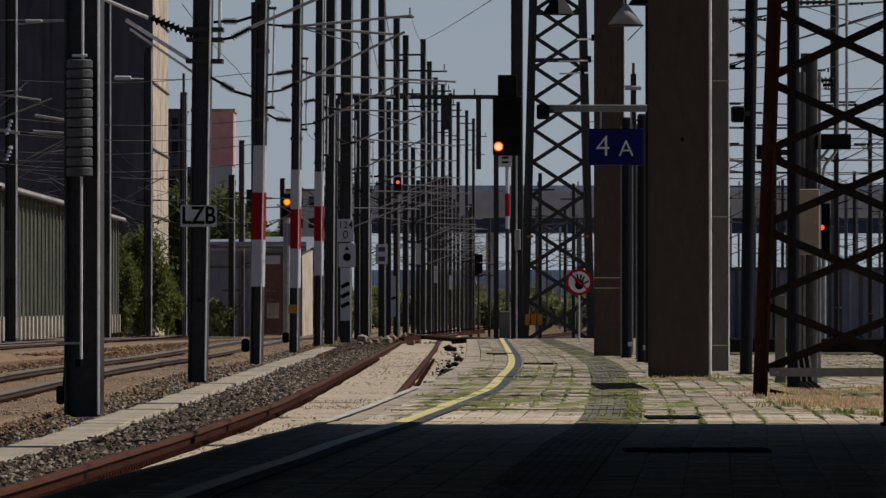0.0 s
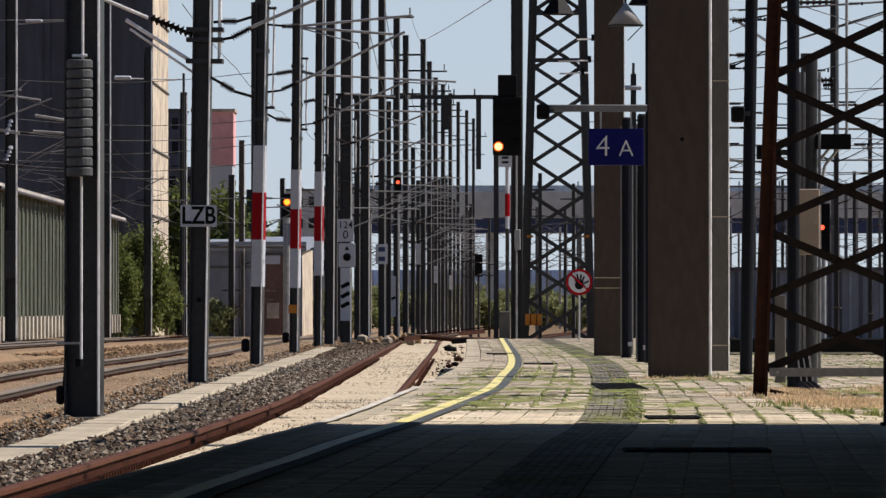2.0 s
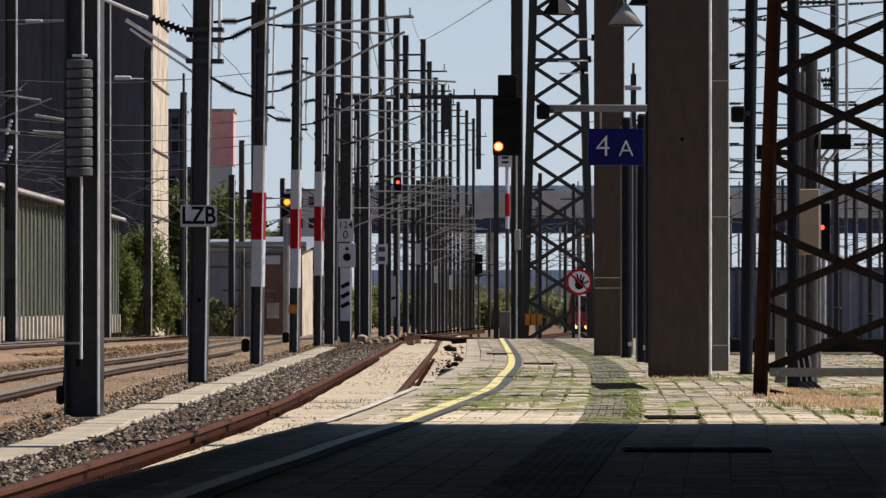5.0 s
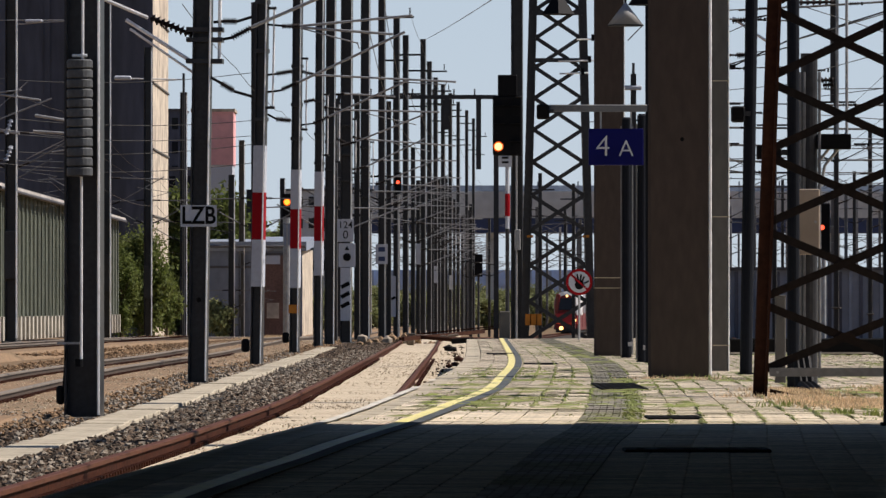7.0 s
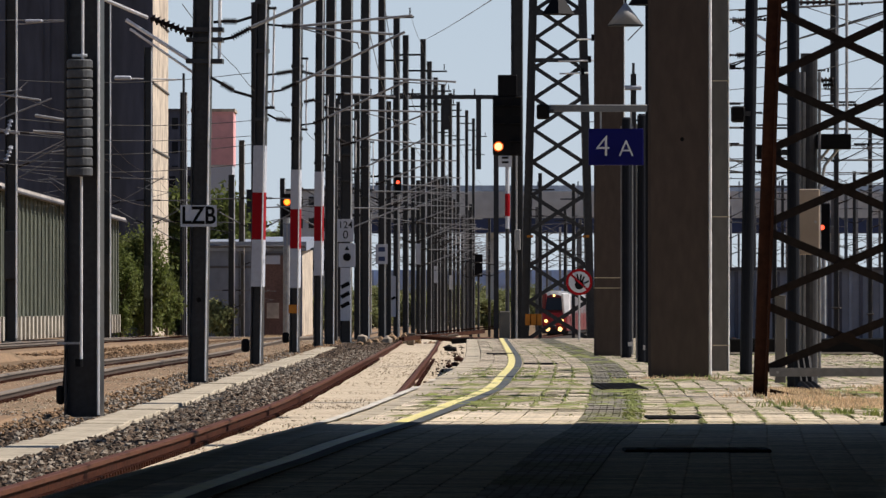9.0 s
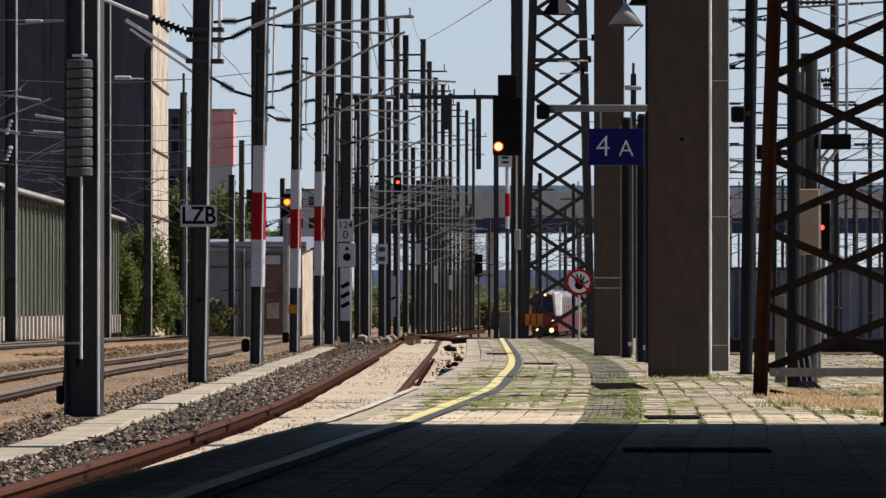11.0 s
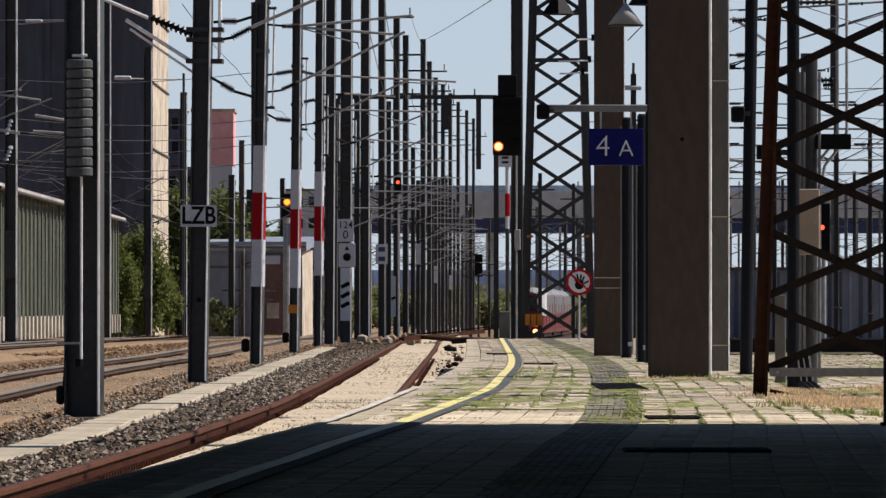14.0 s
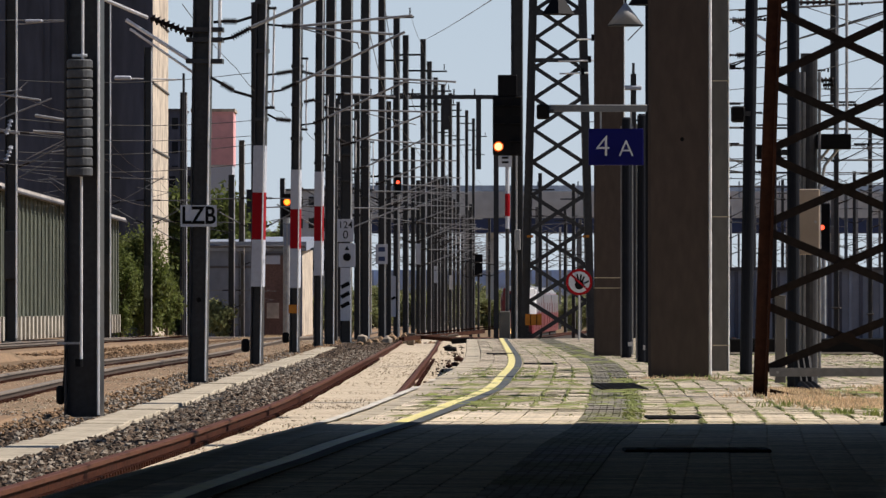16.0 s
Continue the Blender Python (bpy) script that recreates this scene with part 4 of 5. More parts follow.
lrow = [(x, y) for x, y in ((-26, 180), (-19.725, 284), (-19.831, 366), (-20.073, 423), (-20.864, 500), (-19.418, 600))]
for dx, z in ((3.2, 9.4), (3.0, 8.0), (-3.2, 9.4), (-3.0, 8.0), (-2.6, 13.6)):
    wire([(x + dx, y, z - 0.3 + grade(y)) for x, y in lrow], 0.5)
wire([(-1.4, 440, 20.2), (1.81, 152, 9.225)], 0.08, 0.018)
for dx, z in ((0, 9.0), (0, 10.6), (3, 9.0), (3, 10.6), (6, 11.5)):
    wire([(15.36 + dx, 180, z), (21.611 + dx, 420, z), (30.349 + dx, 640, z)], 0.6)
# cross wires and feeder lines over the sidings, strung between the portal's posts
m = mast(22.3, 397, 0.36, 21, "dark steel mast that divides the siding cross wires", 0, 0, sink=2)
part("collar", B((0, 0, 20.6), (0.5, 0.5, 0.12)), M["steel"], m)
for x0, z0, x1, z1, r in ((17.716, 20.264, 22.299, 20.499, 0.046), (17.716, 19.734, 22.299, 19.616, 0.061), (17.716, 17.292, 22.299, 17.917, 0.031),
                          (17.716, 16.664, 22.299, 18.005, 0.046), (17.716, 16.532, 22.299, 16.685, 0.046), (17.716, 14.385, 22.299, 14.281, 0.046),
                          (17.716, 14.189, 22.299, 13.292, 0.031), (17.716, 12.793, 22.299, 12.751, 0.077), (17.716, 11.714, 22.299, 11.629, 0.046),
                          (17.716, 10.709, 22.299, 10.54, 0.077), (17.716, 9.943, 22.299, 9.9, 0.077), (17.716, 9.041, 22.299, 8.998, 0.061),
                          (22.299, 20.449, 30.453, 20.974, 0.077), (22.299, 18.317, 30.453, 20.74, 0.046), (22.299, 15.949, 30.453, 18.192, 0.031),
                          (22.299, 15.227, 30.453, 15.328, 0.031), (22.299, 14.233, 30.453, 14.233, 0.077), (22.299, 12.727, 30.453, 12.676, 0.077),
                          (22.299, 10.689, 30.453, 10.74, 0.061), (22.299, 9.904, 30.453, 9.904, 0.046), (22.299, 14.567, 30.453, 15.586, 0.031),
                          (22.299, 20.755, 30.453, 18.169, 0.031), (17.716, 18.632, 22.299, 20.715, 0.031), (22.299, 8.969, 30.453, 9.377, 0.031),
                          (22.299, 13.718, 30.453, 13.153, 0.031), (17.716, 10.174, 22.299, 9.41, 0.031), (17.716, 15.141, 22.299, 15.566, 0.031),
                          (22.299, 11.405, 30.453, 11.915, 0.031)):
    wire([(x0, 396.9, z0), (x1, 396.9, z1)], 0.0, r, "dark cross wire over the sidings")
for x, z in ((20.061, 19.698), (19.268, 19.694), (20.494, 20.406), (18.618, 17.415), (19.051, 17.474), (18.726, 16.565), (20.061, 13.73), (19.34, 12.778), (20.494, 10.606), (19.701, 9.924), (24.103, 16.445), (24.68, 15.256), (25.835, 14.233), (26.664, 11.678), (26.268, 20.704), (27.278, 12.695), (24.247, 18.896), (20.927, 16.639), (20.927, 15.439), (24.752, 10.704)):
    i = base("wire_insulator", x, 396.9, z)
    tagged(i, "dark ribbed insulator on a cross wire", "insulator", "wire insulators")
    part("ribbed_body", insulator(bmesh.new(), (-0.32, 0, 0), (0.32, 0, 0), 0.12, 4), M["porcelain"], i)
    part("clamp", B((0.5, 0, 0), (0.12, 0.12, 0.22)), M["iron"], i)
for z0, z1 in ((13.49, 13.79), (11.48, 11.24), (9.68, 9.98), (8.78, 8.99), (10.67, 10.43)):
    wire([(-24.12, 330, z0), (-9.93, 330, z1)], 0.4, 0.02)


# ---- lattice masts ----
def lattice(x, y, z, w0, w1, h, pitch, leg, bar, mat, label, depth, z_first, faces=(-1, 1), shrink=1.0, brace=None, gap=0.0):
    t = base("lattice_mast", x, y, z)
    tagged(t, label, "lattice mast", "lattice masts")
    def half(zz):
        return (w0 + (w1 - w0) * zz / h) / 2
    for sx in (-1, 1):
        for sy in (-1, 1):
            bm = bmesh.new()
            p, q = Vector((sx * w0 / 2, sy * depth / 2, 0)), Vector((sx * w1 / 2, sy * depth / 2, h))
            beam(bm, p, q, leg, 0.02)
            beam(bm, p + Vector((sx * leg * 0.45, -sy * leg / 2, 0)), q + Vector((sx * leg * 0.45, -sy * leg / 2, 0)), 0.02, leg)
            part("leg", bm, mat, t)
    for sy in faces:
        zz, step = z_first, pitch
        while zz + step < h:
            top = zz + step - gap
            a, b = half(zz), half(top)
            yo = sy * (depth / 2 + 0.02)
            part("brace", beam(bmesh.new(), (-a, yo, zz), (b, yo, top), 0.015, bar), brace or mat, t)
            part("brace", beam(bmesh.new(), (a, yo + 0.016, zz), (-b, yo + 0.016, top), 0.015, bar), brace or mat, t)
            zz += step
            step *= shrink
    return t


near_lattice = lattice(3.338, 51.8, PZ - 0.02, 1.309, 0.866, 6.0, 0.613, 0.106, 0.068, M["rust"],
                       "steel lattice mast with rust-brown legs and dark braces on the platform", 0.2, 0.245, (-1,), brace=M["brace"], gap=0.1)
part("bottom_bar", B((0, -0.17, 0.215), (1.25, 0.06, 0.071)), M["oldtube"], near_lattice)
for x in (-0.56, 0.56):
    part("bar_bolt", R((x, -0.2, 0.215), (x, -0.215, 0.215), 0.012), M["galv"], near_lattice)
    part("gusset", beam(bmesh.new(), (x * 1.1, 0, 0.06), (x * 0.72, -0.02, 0.012), 0.02, 0.03), M["rust"], near_lattice)
for sx in (-1, 1):
    part("foot_plate", B((sx * 0.654, 0, 0.012), (0.2, 0.34, 0.04)), M["rust"], near_lattice)
far_lattice = lattice(2.805, 152, -0.3, 1.492, 0.857, 12.5, 0.912, 0.193, 0.097, M["steel"],
                      "tall dark steel lattice mast behind the platform end", 0.8, 0.82, (-1,), 0.972)
for z in (8.765, 7.619):
    part("cross_bar", B((0, -0.45, z), (1.25, 0.05, 0.1)), M["steel"], far_lattice)
for sx in (-1, 1):
    part("yellow_tag", B((sx * 0.68, -0.48, 3.321), (0.16, 0.02, 0.06)), M["orange"], far_lattice, "yellow tag")
for qx, z, l in ((0.705, 8.116, 0.5), (0.484, 7.591, 0.95), (0.387, 7.287, 0.7)):
    part("line_arm", R((qx - l / 2, -0.5, z), (qx + l / 2, -0.5, z + 0.02), 0.02), M["tube"], far_lattice, "bright line arm")
    part("arm_clamp", B((qx + l * 0.3, -0.48, z + 0.05), (0.08, 0.1, 0.16)), M["black"], far_lattice)
s = sign_board("orange_plate", 2.203, 151.45, 0.991, 0.398, 0.275, "orange", "weathered orange plate on the lattice mast")
for x in (-0.07, 0.08):
    part("dark_seam", B((x, -0.01, 0), (0.022, 0.01, 0.265)), M["rust"], s, "dark rusty seam")
b = base("insulator_hood", 2.805, 151.25, 8.609)
tagged(b, "black tapered hood under the mast head", "hood")
part("hood", R((0, 0, -0.18), (0, 0, 0.2), 0.4, 0.14, 4), M["black"], b)


# ---- signals ----
def lens(parent, x, z, r, mat, y=-0.2):
    part("lens", R((x, y, z), (x, y - 0.02, z), r, seg=20), M[mat], parent, "glowing lens")


def signal(name, x, y, ground, z0, z1, w, light, label, lit_x, lit_z, r, post_w):
    s = base(name, x, y, 0)
    tagged(s, label, "railway signal", "railway signals")
    head = part("head", B((0, 0, (z0 + z1) / 2), (w, 0.3, z1 - z0), bevel=0.03), M["black"], s)
    part("post", R((0, 0.05, ground), (0, 0.05, z0), post_w / 2, seg=12), M["galv" if y not in (148, 560) else "steel"], s)
    lens(head, lit_x, lit_z, r, light)
    # Ring round the lens; it glows as a halo where the signal is lit.
    part("lamp_surround", R((lit_x, -0.14, lit_z), (lit_x, -0.19, lit_z), r * 1.3, seg=20), M["halo_orange" if light != "black" else "black"], head)
    return s


sg = signal("platform_signal", 1.534, 148, -0.3, 4.899, 6.325, 0.7, "amber", "black signal head showing one amber light on a slim post", -0.215, 5.115, 0.089, 0.094)
part("upper_head", B((0, 0, 6.568), (0.457, 0.28, 0.511), bevel=0.02), M["black"], sg)
for dx, dz in ((0.2, 0), (-0.2, 0.42), (0.2, 0.42), (-0.2, 0.84), (0.2, 0.84)):
    part("dark_lens", R((dx, -0.15, 5.115 + dz), (dx, -0.18, 5.115 + dz), 0.11, seg=16), M["black"], sg.children[0])
    part("visor", B((dx, -0.22, 5.115 + dz + 0.13), (0.26, 0.16, 0.02)), M["black"], sg.children[0])
part("small_plate", B((-0.054, -0.1, 4.792), (0.323, 0.02, 0.323)), M["white"], sg, "small grey plate")
for i in range(2):
    part("dark_bar", B((-0.054, -0.115, 4.792 + 0.06 - 0.11 * i), (0.16, 0.012, 0.05)), M["black"], sg)
part("red_sleeve", R((0, 0.05, 3.46), (0, 0.05, 3.998), 0.06, seg=12), M["red"], sg, "red painted sleeve")
part("footing", B((-0.06, 0.05, 0.45), (0.269, 0.3, 1.5), bevel=0.02), M["concrete2"], sg)
part("post_sleeve", R((0, 0.05, 3.164), (0, 0.05, 4.899), 0.05, seg=12), M["white"], sg, "white painted post sleeve")
sm = mast(1.81, 152, 0.276, 10.5, "dark steel mast standing behind the signal", 0, -6)
part("conduit", R((0.0, -0.16, 0), (0.0, -0.16, 5.251), 0.025), M["galv"], sm)
part("junction_box", B((0.03, -0.2, 3.178), (0.14, 0.1, 0.5), bevel=0.01), M["galv"], sm)
s2 = signal("yard_signal", -11.291, 450, -1.2, 7.825, 9.544, 0.695, "amber2", "black yard signal showing one yellow light", 0.0, 8.93, 0.205, 0.573)
part("lower_plate", B((0, -0.2, 6.598), (0.5, 0.05, 1.6)), M["greywall"], s2)
s3 = signal("yard_signal", -2.514, 350, -0.9, 7.644, 8.916, 0.35, "redlight", "far signal head showing a red light", -0.032, 8.344, 0.08, 0.1)
s4 = signal("siding_signal", 12.255, 200, -0.4, 3.007, 4.644, 0.4, "redlight", "siding signal head showing a red light", -0.073, 3.862, 0.069, 0.15)
s5 = signal("yard_signal", 3.207, 560, -1.6, 4.08, 6.116, 0.713, "black", "far dark signal head", 0.0, 5.098, 0.1, 0.2)


# ---- platform fixtures ----
def platform_pole(qx, y, r, h, label, lean=0.0, mat="paintdark"):
    p = base("platform_pole", qx, y, PZ - 0.01, 0, 0, lean)
    tagged(p, label, "pole", "platform poles")
    part("tube", R((0, 0, 0), (0, 0, h), r, seg=16), M[mat], p)
    part("base_flange", R((0, 0, 0), (0, 0, 0.03), r * 1.3, seg=16), M[mat], p)
    return p


sign_pole = platform_pole(2.721, 82, 0.052, 6.0, "dark round pole carrying a sign arm and lamps")
part("sign_arm", B((-0.708, -0.1, 3.364), (1.357, 0.09, 0.082)), M["oldtube"], sign_pole, "dull grey metal arm")
# Pale line along the top stands in for light on the arm's edge.
part("arm_lip", B((-0.708, -0.1, 3.411), (1.357, 0.1, 0.01)), M["tube"], sign_pole)
for x, y, r, h in ((2.69, 91, 0.07, 3.5), (2.655, 83, 0.06, 3.3)):
    p = platform_pole(x, y, r, h, "slim dark pole with a bright conduit below the sign arm")
    for dx in (-r - 0.012, r + 0.012):
        part("conduit", R((dx, -0.02, 0.05), (dx, -0.02, h - 0.1), 0.011), M["oldtube"], p)
    part("clip", B((0.05, -0.08, 0.208), (0.07, 0.05, 0.06)), M["galv"], p)
    part("cap", R((0, 0, h), (0, 0, h + 0.03), r * 1.1, r * 0.6, 16), M["paintdark"], p)
platform_pole(3.313, 68, 0.068, 6.4, "dark round lamp pole on the platform", 0.9)
platform_pole(3.156, 56, 0.056, 6.2, "black round pole behind the lattice mast")
platform_pole(2.797, 38.6, 0.063, 6.2, "dark post at the edge of the shade")
drum = platform_pole(3.358, 57, 0.078, 3.072, "thick grey pole with cable conduits and a flat top", 0, "steel")
for dx in (-0.09, -0.05, 0.09):
    part("conduit", R((dx, -0.08, 0.1), (dx, -0.08, 2.9), 0.014), M["oldtube"], drum)
for i in range(3):
    bm = bmesh.new()
    x0 = 3.17 + 0.05 * i
    rod(bm, (x0, 55, PZ - 0.02), (x0 - 0.04, 55.2, PZ + 0.3), 0.035)
    rod(bm, (x0 + 0.07, 54.6, PZ - 0.03), (x0, 55, PZ + 0.05), 0.035)
    tagged(part("cable_sleeve", bm, M["black"]), "bent black cable sleeve rising from the paving", "cable")


def station_sign():
    s = base("platform_sign", 2.278, 81.9, 3.398)
    tagged(s, "navy blue platform sign with white figure and letter", "sign")
    panel = part("panel", B((0, 0, 0), (0.722, 0.09, 0.484), bevel=0.008), M["navy"], s)
    text("4", 0.4, M["white"], panel, pose(-0.171, -0.05, 0.0, 90), bold=-0.012)
    text("A", 0.31, M["white"], panel, pose(0.134, -0.05, -0.03, 90), bold=-0.012)
    for x in (-0.2, 0.2):
        part("hanger", R((x, 0, 0.24), (x, 0, 0.484), 0.012), M["galv"], s)


station_sign()


def no_entry():
    s = base("prohibition_sign", 3.133, 143, PZ - 0.02)
    tagged(s, "round red and white prohibition sign on a thin post", "sign")
    zc = 1.342
    r = 0.305
    part("post", R((0, 0.03, 0), (0, 0.03, zc + 0.2), 0.025), M["galv"], s)
    part("red_ring", R((0, -0.006, zc), (0, 0.012, zc), r, seg=40), M["red"], s)
    part("white_disc", R((0, -0.012, zc), (0, 0.0, zc), r * 0.8, seg=40), M["white"], s)
    bm = bmesh.new()
    rod(bm, (0, -0.012, zc - 0.07), (0, -0.024, zc - 0.07), r * 0.34, seg=18)
    for a, l, o in ((-24, 0.5, -0.2), (-8, 0.6, -0.07), (8, 0.58, 0.07), (24, 0.46, 0.2), (62, 0.42, 0.3)):
        k = r * (0.28 + l * 0.42)
        box(bm, (r * o * 0.5 + k * math.sin(radians(a)), -0.018, zc - 0.07 + k * math.cos(radians(a))), (r * 0.13, 0.012, r * l), pose(0, 0, 0, 0, a))
    part("pictogram", bm, M["black"], s)
    part("red_slash", B((0, -0.024, zc), (r * 1.7, 0.012, r * 0.14), pose(0, 0, 0, 0, 42)), M["red"], s)


no_entry()


def cone_lamp(x, y, z, r, h, mat, bx, by):
    l = base("cone_lamp", x, y, z)
    tagged(l, "grey metal cone-shaped platform lamp under a bracket", "lamp", "cone lamps")
    part("shade", R((0, 0, 0), (0, 0, h), r, 0.012, 40), M[mat], l, smooth=True)
    part("shade_rim", R((0, 0, -0.008), (0, 0, 0.004), r * 1.01, seg=40), M["paintdark"], l)
    part("brace_rod", R((r * 0.95, -0.02, 0), (0.03, -0.02, -0.2), 0.008), M["oldtube"], l)
    part("neck", R((0, 0, h - 0.02), (0, 0, h + 0.7), 0.014), M["paintdark"], l)
    part("bracket", R((0, 0, h + 0.7), (bx, by, h + 0.7), 0.02), M["paintdark"], l)


cone_lamp(2.408, 82, 5.007, 0.239, 0.298, "greypaint", 0.313, 0)
cone_lamp(2.656, 81.6, 5.264, 0.223, 0.297, "paintdark", 0.065, 0.4)


def speaker(x, y, z, r):
    s = base("loudspeaker", x, y, z)
    tagged(s, "small boxy black loudspeaker on an arm", "loudspeaker", "loudspeakers")
    part("case", B((0, -0.02, -0.01), (r * 1.9, 0.16, r * 2.2), bevel=0.02), M["black"], s)
    part("grille", R((0, -0.1, -0.01), (0, -0.112, -0.01), r * 0.8, seg=16), M["iron"], s)
    part("rear_housing", R((0, 0.05, 0), (0, 0.14, 0), r * 0.55, seg=12), M["black"], s)
    part("clamp", B((0.06, 0.02, 0), (0.16, 0.05, 0.05)), M["steel"], s)


speaker(1.316, 81.8, 3.868, 0.089)
speaker(3.222, 67.9, 3.403, 0.08)


def boxes():
    for x, y, z, w, h, name, mat, label in (
            (2.937, 56, 2.68, 0.219, 0.127, "display_box", "black", "flat black display box seen end on"),
            (3.581, 57, 2.803, 0.316, 0.14, "display_box", "black", "flat black display box hanging on two pipes"),
            (3.329, 56.6, 2.062, 0.196, 0.597, "switch_cabinet", "beige", "beige switch cabinet strapped to a pole")):
        c = base(name, x, y, z)
        tagged(c, label, "box")
        case = part("case", B((0, 0, 0), (w, 0.16, h), bevel=0.008), M[mat], c)
        part("mount", B((0, 0.22, 0), (w * 0.5, 0.36, 0.05)) if name == "switch_cabinet" else B((0.08 if x < 3.2 else -0.1, 0, 0), (0.36, 0.04, 0.05)), M["steel"], c)
        if name == "switch_cabinet":
            part("cabinet_door", B((0, -0.082, 0), (w * 0.86, 0.006, h * 0.92)), M[mat], case)
            part("lock", R((w * 0.3, -0.085, 0), (w * 0.3, -0.1, 0), 0.012), M["galv"], case)
    for x0 in (3.622, 3.71):
        bm = bmesh.new()
        pts = [(x0, 57.1, 6.4), (x0, 57.1, 2.902), (x0 - 0.03, 57.1, 2.798), (x0 - 0.2, 57.1, 2.591), (x0 - 0.24, 57.1, 2.394)]
        for a, b in zip(pts, pts[1:]):
            rod(bm, a, b, 0.014)
        tagged(part("cable_pipe", bm, M["galv"]), "thin bent cable pipe behind the lattice mast", "pipe")


boxes()
for x, y, w, h in ((3.256, 60.0, 0.1, 0.86), (3.452, 58.0, 0.06, 1.24)):
    p = base("support_post", x, y, PZ - 0.02)
    tagged(p, "grey-brown concrete support post behind the lattice mast", "post", "support posts")
    part("shaft", B((0, 0, h / 2), (w, 0.1, h), bevel=0.008), M["concrete2"], p)
    part("cap", B((0, 0, h), (w + 0.012, 0.112, 0.02), bevel=0.004), M["concrete2"], p)


# ---- buildings and distance ----
def silo():
    b = base("silo_building", 0, 0, -1.4)
    tagged(b, "tall windowless silo building, front coloured dark for shade, side pale", "building")
    x1, y0, y1, h = -26.167, 560, 592, 34
    # Front wall colour holds its shade; the pale side is left to the sun.
    part("front_wall", B((x1 - 12, y0 + 0.25, h / 2), (24, 0.5, h)), M["darkwall"], b, "front wall with its shade in the dark colour")
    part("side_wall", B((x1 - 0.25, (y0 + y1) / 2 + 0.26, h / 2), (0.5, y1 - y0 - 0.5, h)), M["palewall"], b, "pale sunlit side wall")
    part("roof", B((x1 - 12, (y0 + y1) / 2, h + 0.2), (24.4, y1 - y0 + 0.4, 0.4)), M["roofdark"], b)
    for z in range(5, 34, 6):
        part("ledge", B((x1 + 0.05, (y0 + y1) / 2, z), (0.14, y1 - y0, 0.15)), M["concrete2"], b)
    for x in (5, 9.5, 15, 20):
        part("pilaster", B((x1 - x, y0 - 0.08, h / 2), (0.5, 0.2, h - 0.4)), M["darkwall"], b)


def warehouse():
    b = base("warehouse", 0, 0, -0.45)
    tagged(b, "long grey-green corrugated warehouse with a pale plinth and eaves", "warehouse")
    x, y0, y1, h = -23.6, 322, 450, 8.03
    part("wall", B((x - 6, (y0 + y1) / 2, h / 2), (12, y1 - y0, h)), M["green"], b)
    part("roof_edge", B((x + 0.15, (y0 + y1) / 2, h + 0.1), (0.9, y1 - y0 + 1, 0.2)), M["roof"], b)
    part("roof", B((x - 6.3, (y0 + y1) / 2, h + 0.5), (12, y1 - y0, 0.6), pose(0, 0, 0, 0, 3)), M["roofdark"], b)
    part("plinth", B((x + 0.06, (y0 + y1) / 2, 0.6), (0.2, y1 - y0, 1.3)), M["plinth"], b)
    y = y0 + 1
    while y < y1:
        part("rib", B((x + 0.12, y, h / 2 + 0.6), (0.1, 0.6, h - 1.3)), M["green"], b)
        part("plinth_pier", B((x + 0.2, y, 0.6), (0.2, 0.8, 1.3)), M["plinth"], b)
        y += 3.4
    part("gutter", R((x + 0.65, y0, h - 0.05), (x + 0.65, y1, h - 0.05), 0.09), M["roofdark"], b)


def hall():
    b = base("low_station_hall", 0, 0, -1.75)
    tagged(b, "low grey-blue station hall, its side coloured cream for the sun", "building")
    xa, xb, y0, y1 = -22.691, -13.582, 600, 648
    zt = 8.975
    # Dark front, cream side: the fall of sunlight is set into the colours.
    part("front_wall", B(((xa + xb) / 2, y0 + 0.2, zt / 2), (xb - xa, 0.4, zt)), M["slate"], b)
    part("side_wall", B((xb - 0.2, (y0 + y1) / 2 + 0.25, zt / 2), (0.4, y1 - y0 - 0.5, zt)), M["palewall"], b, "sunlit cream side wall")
    part("roof", B(((xa + xb) / 2, (y0 + y1) / 2, zt + 0.5), (xb - xa + 0.8, y1 - y0 + 0.8, 0.9), pose(0, 0, 0, 1.2)), M["greywall"], b, "grey flat roof")
    part("gutter", R((xa - 0.3, y0 - 0.5, zt - 0.02), (xb + 0.3, y0 - 0.5, zt - 0.02), 0.12), M["roofdark"], b)
    part("cornice", B(((xa + xb) / 2, y0 - 0.05, zt - 2.0), (xb - xa, 0.12, 0.22)), M["roofdark"], b)
    for x in (-21.8, -18.6, -15.9):
        part("wall_pilaster", B((x, y0 - 0.04, zt / 2), (0.35, 0.1, zt - 0.3)), M["slate"], b)
    a = base("brick_annex", 0, 0, -1.6)
    tagged(a, "small brown brick annex, its side coloured cream for the sun", "building")
    xa, xb, y0, y1 = -16.087, -14.305, 560, 581
    zt = 7.615
    # Annex side is paler than its front in the same way.
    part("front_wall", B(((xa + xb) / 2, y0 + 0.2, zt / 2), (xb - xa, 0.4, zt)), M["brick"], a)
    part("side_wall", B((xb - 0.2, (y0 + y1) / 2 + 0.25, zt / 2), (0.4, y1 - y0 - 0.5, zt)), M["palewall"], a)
    part("flat_roof", B(((xa + xb) / 2, (y0 + y1) / 2, zt + 0.1), (xb - xa + 0.3, y1 - y0 + 0.3, 0.25)), M["roofdark"], a)
    part("white_panel", B((-15.324, y0 - 0.06, 7.309), (1.3, 0.1, 1.0)), M["white"], a)
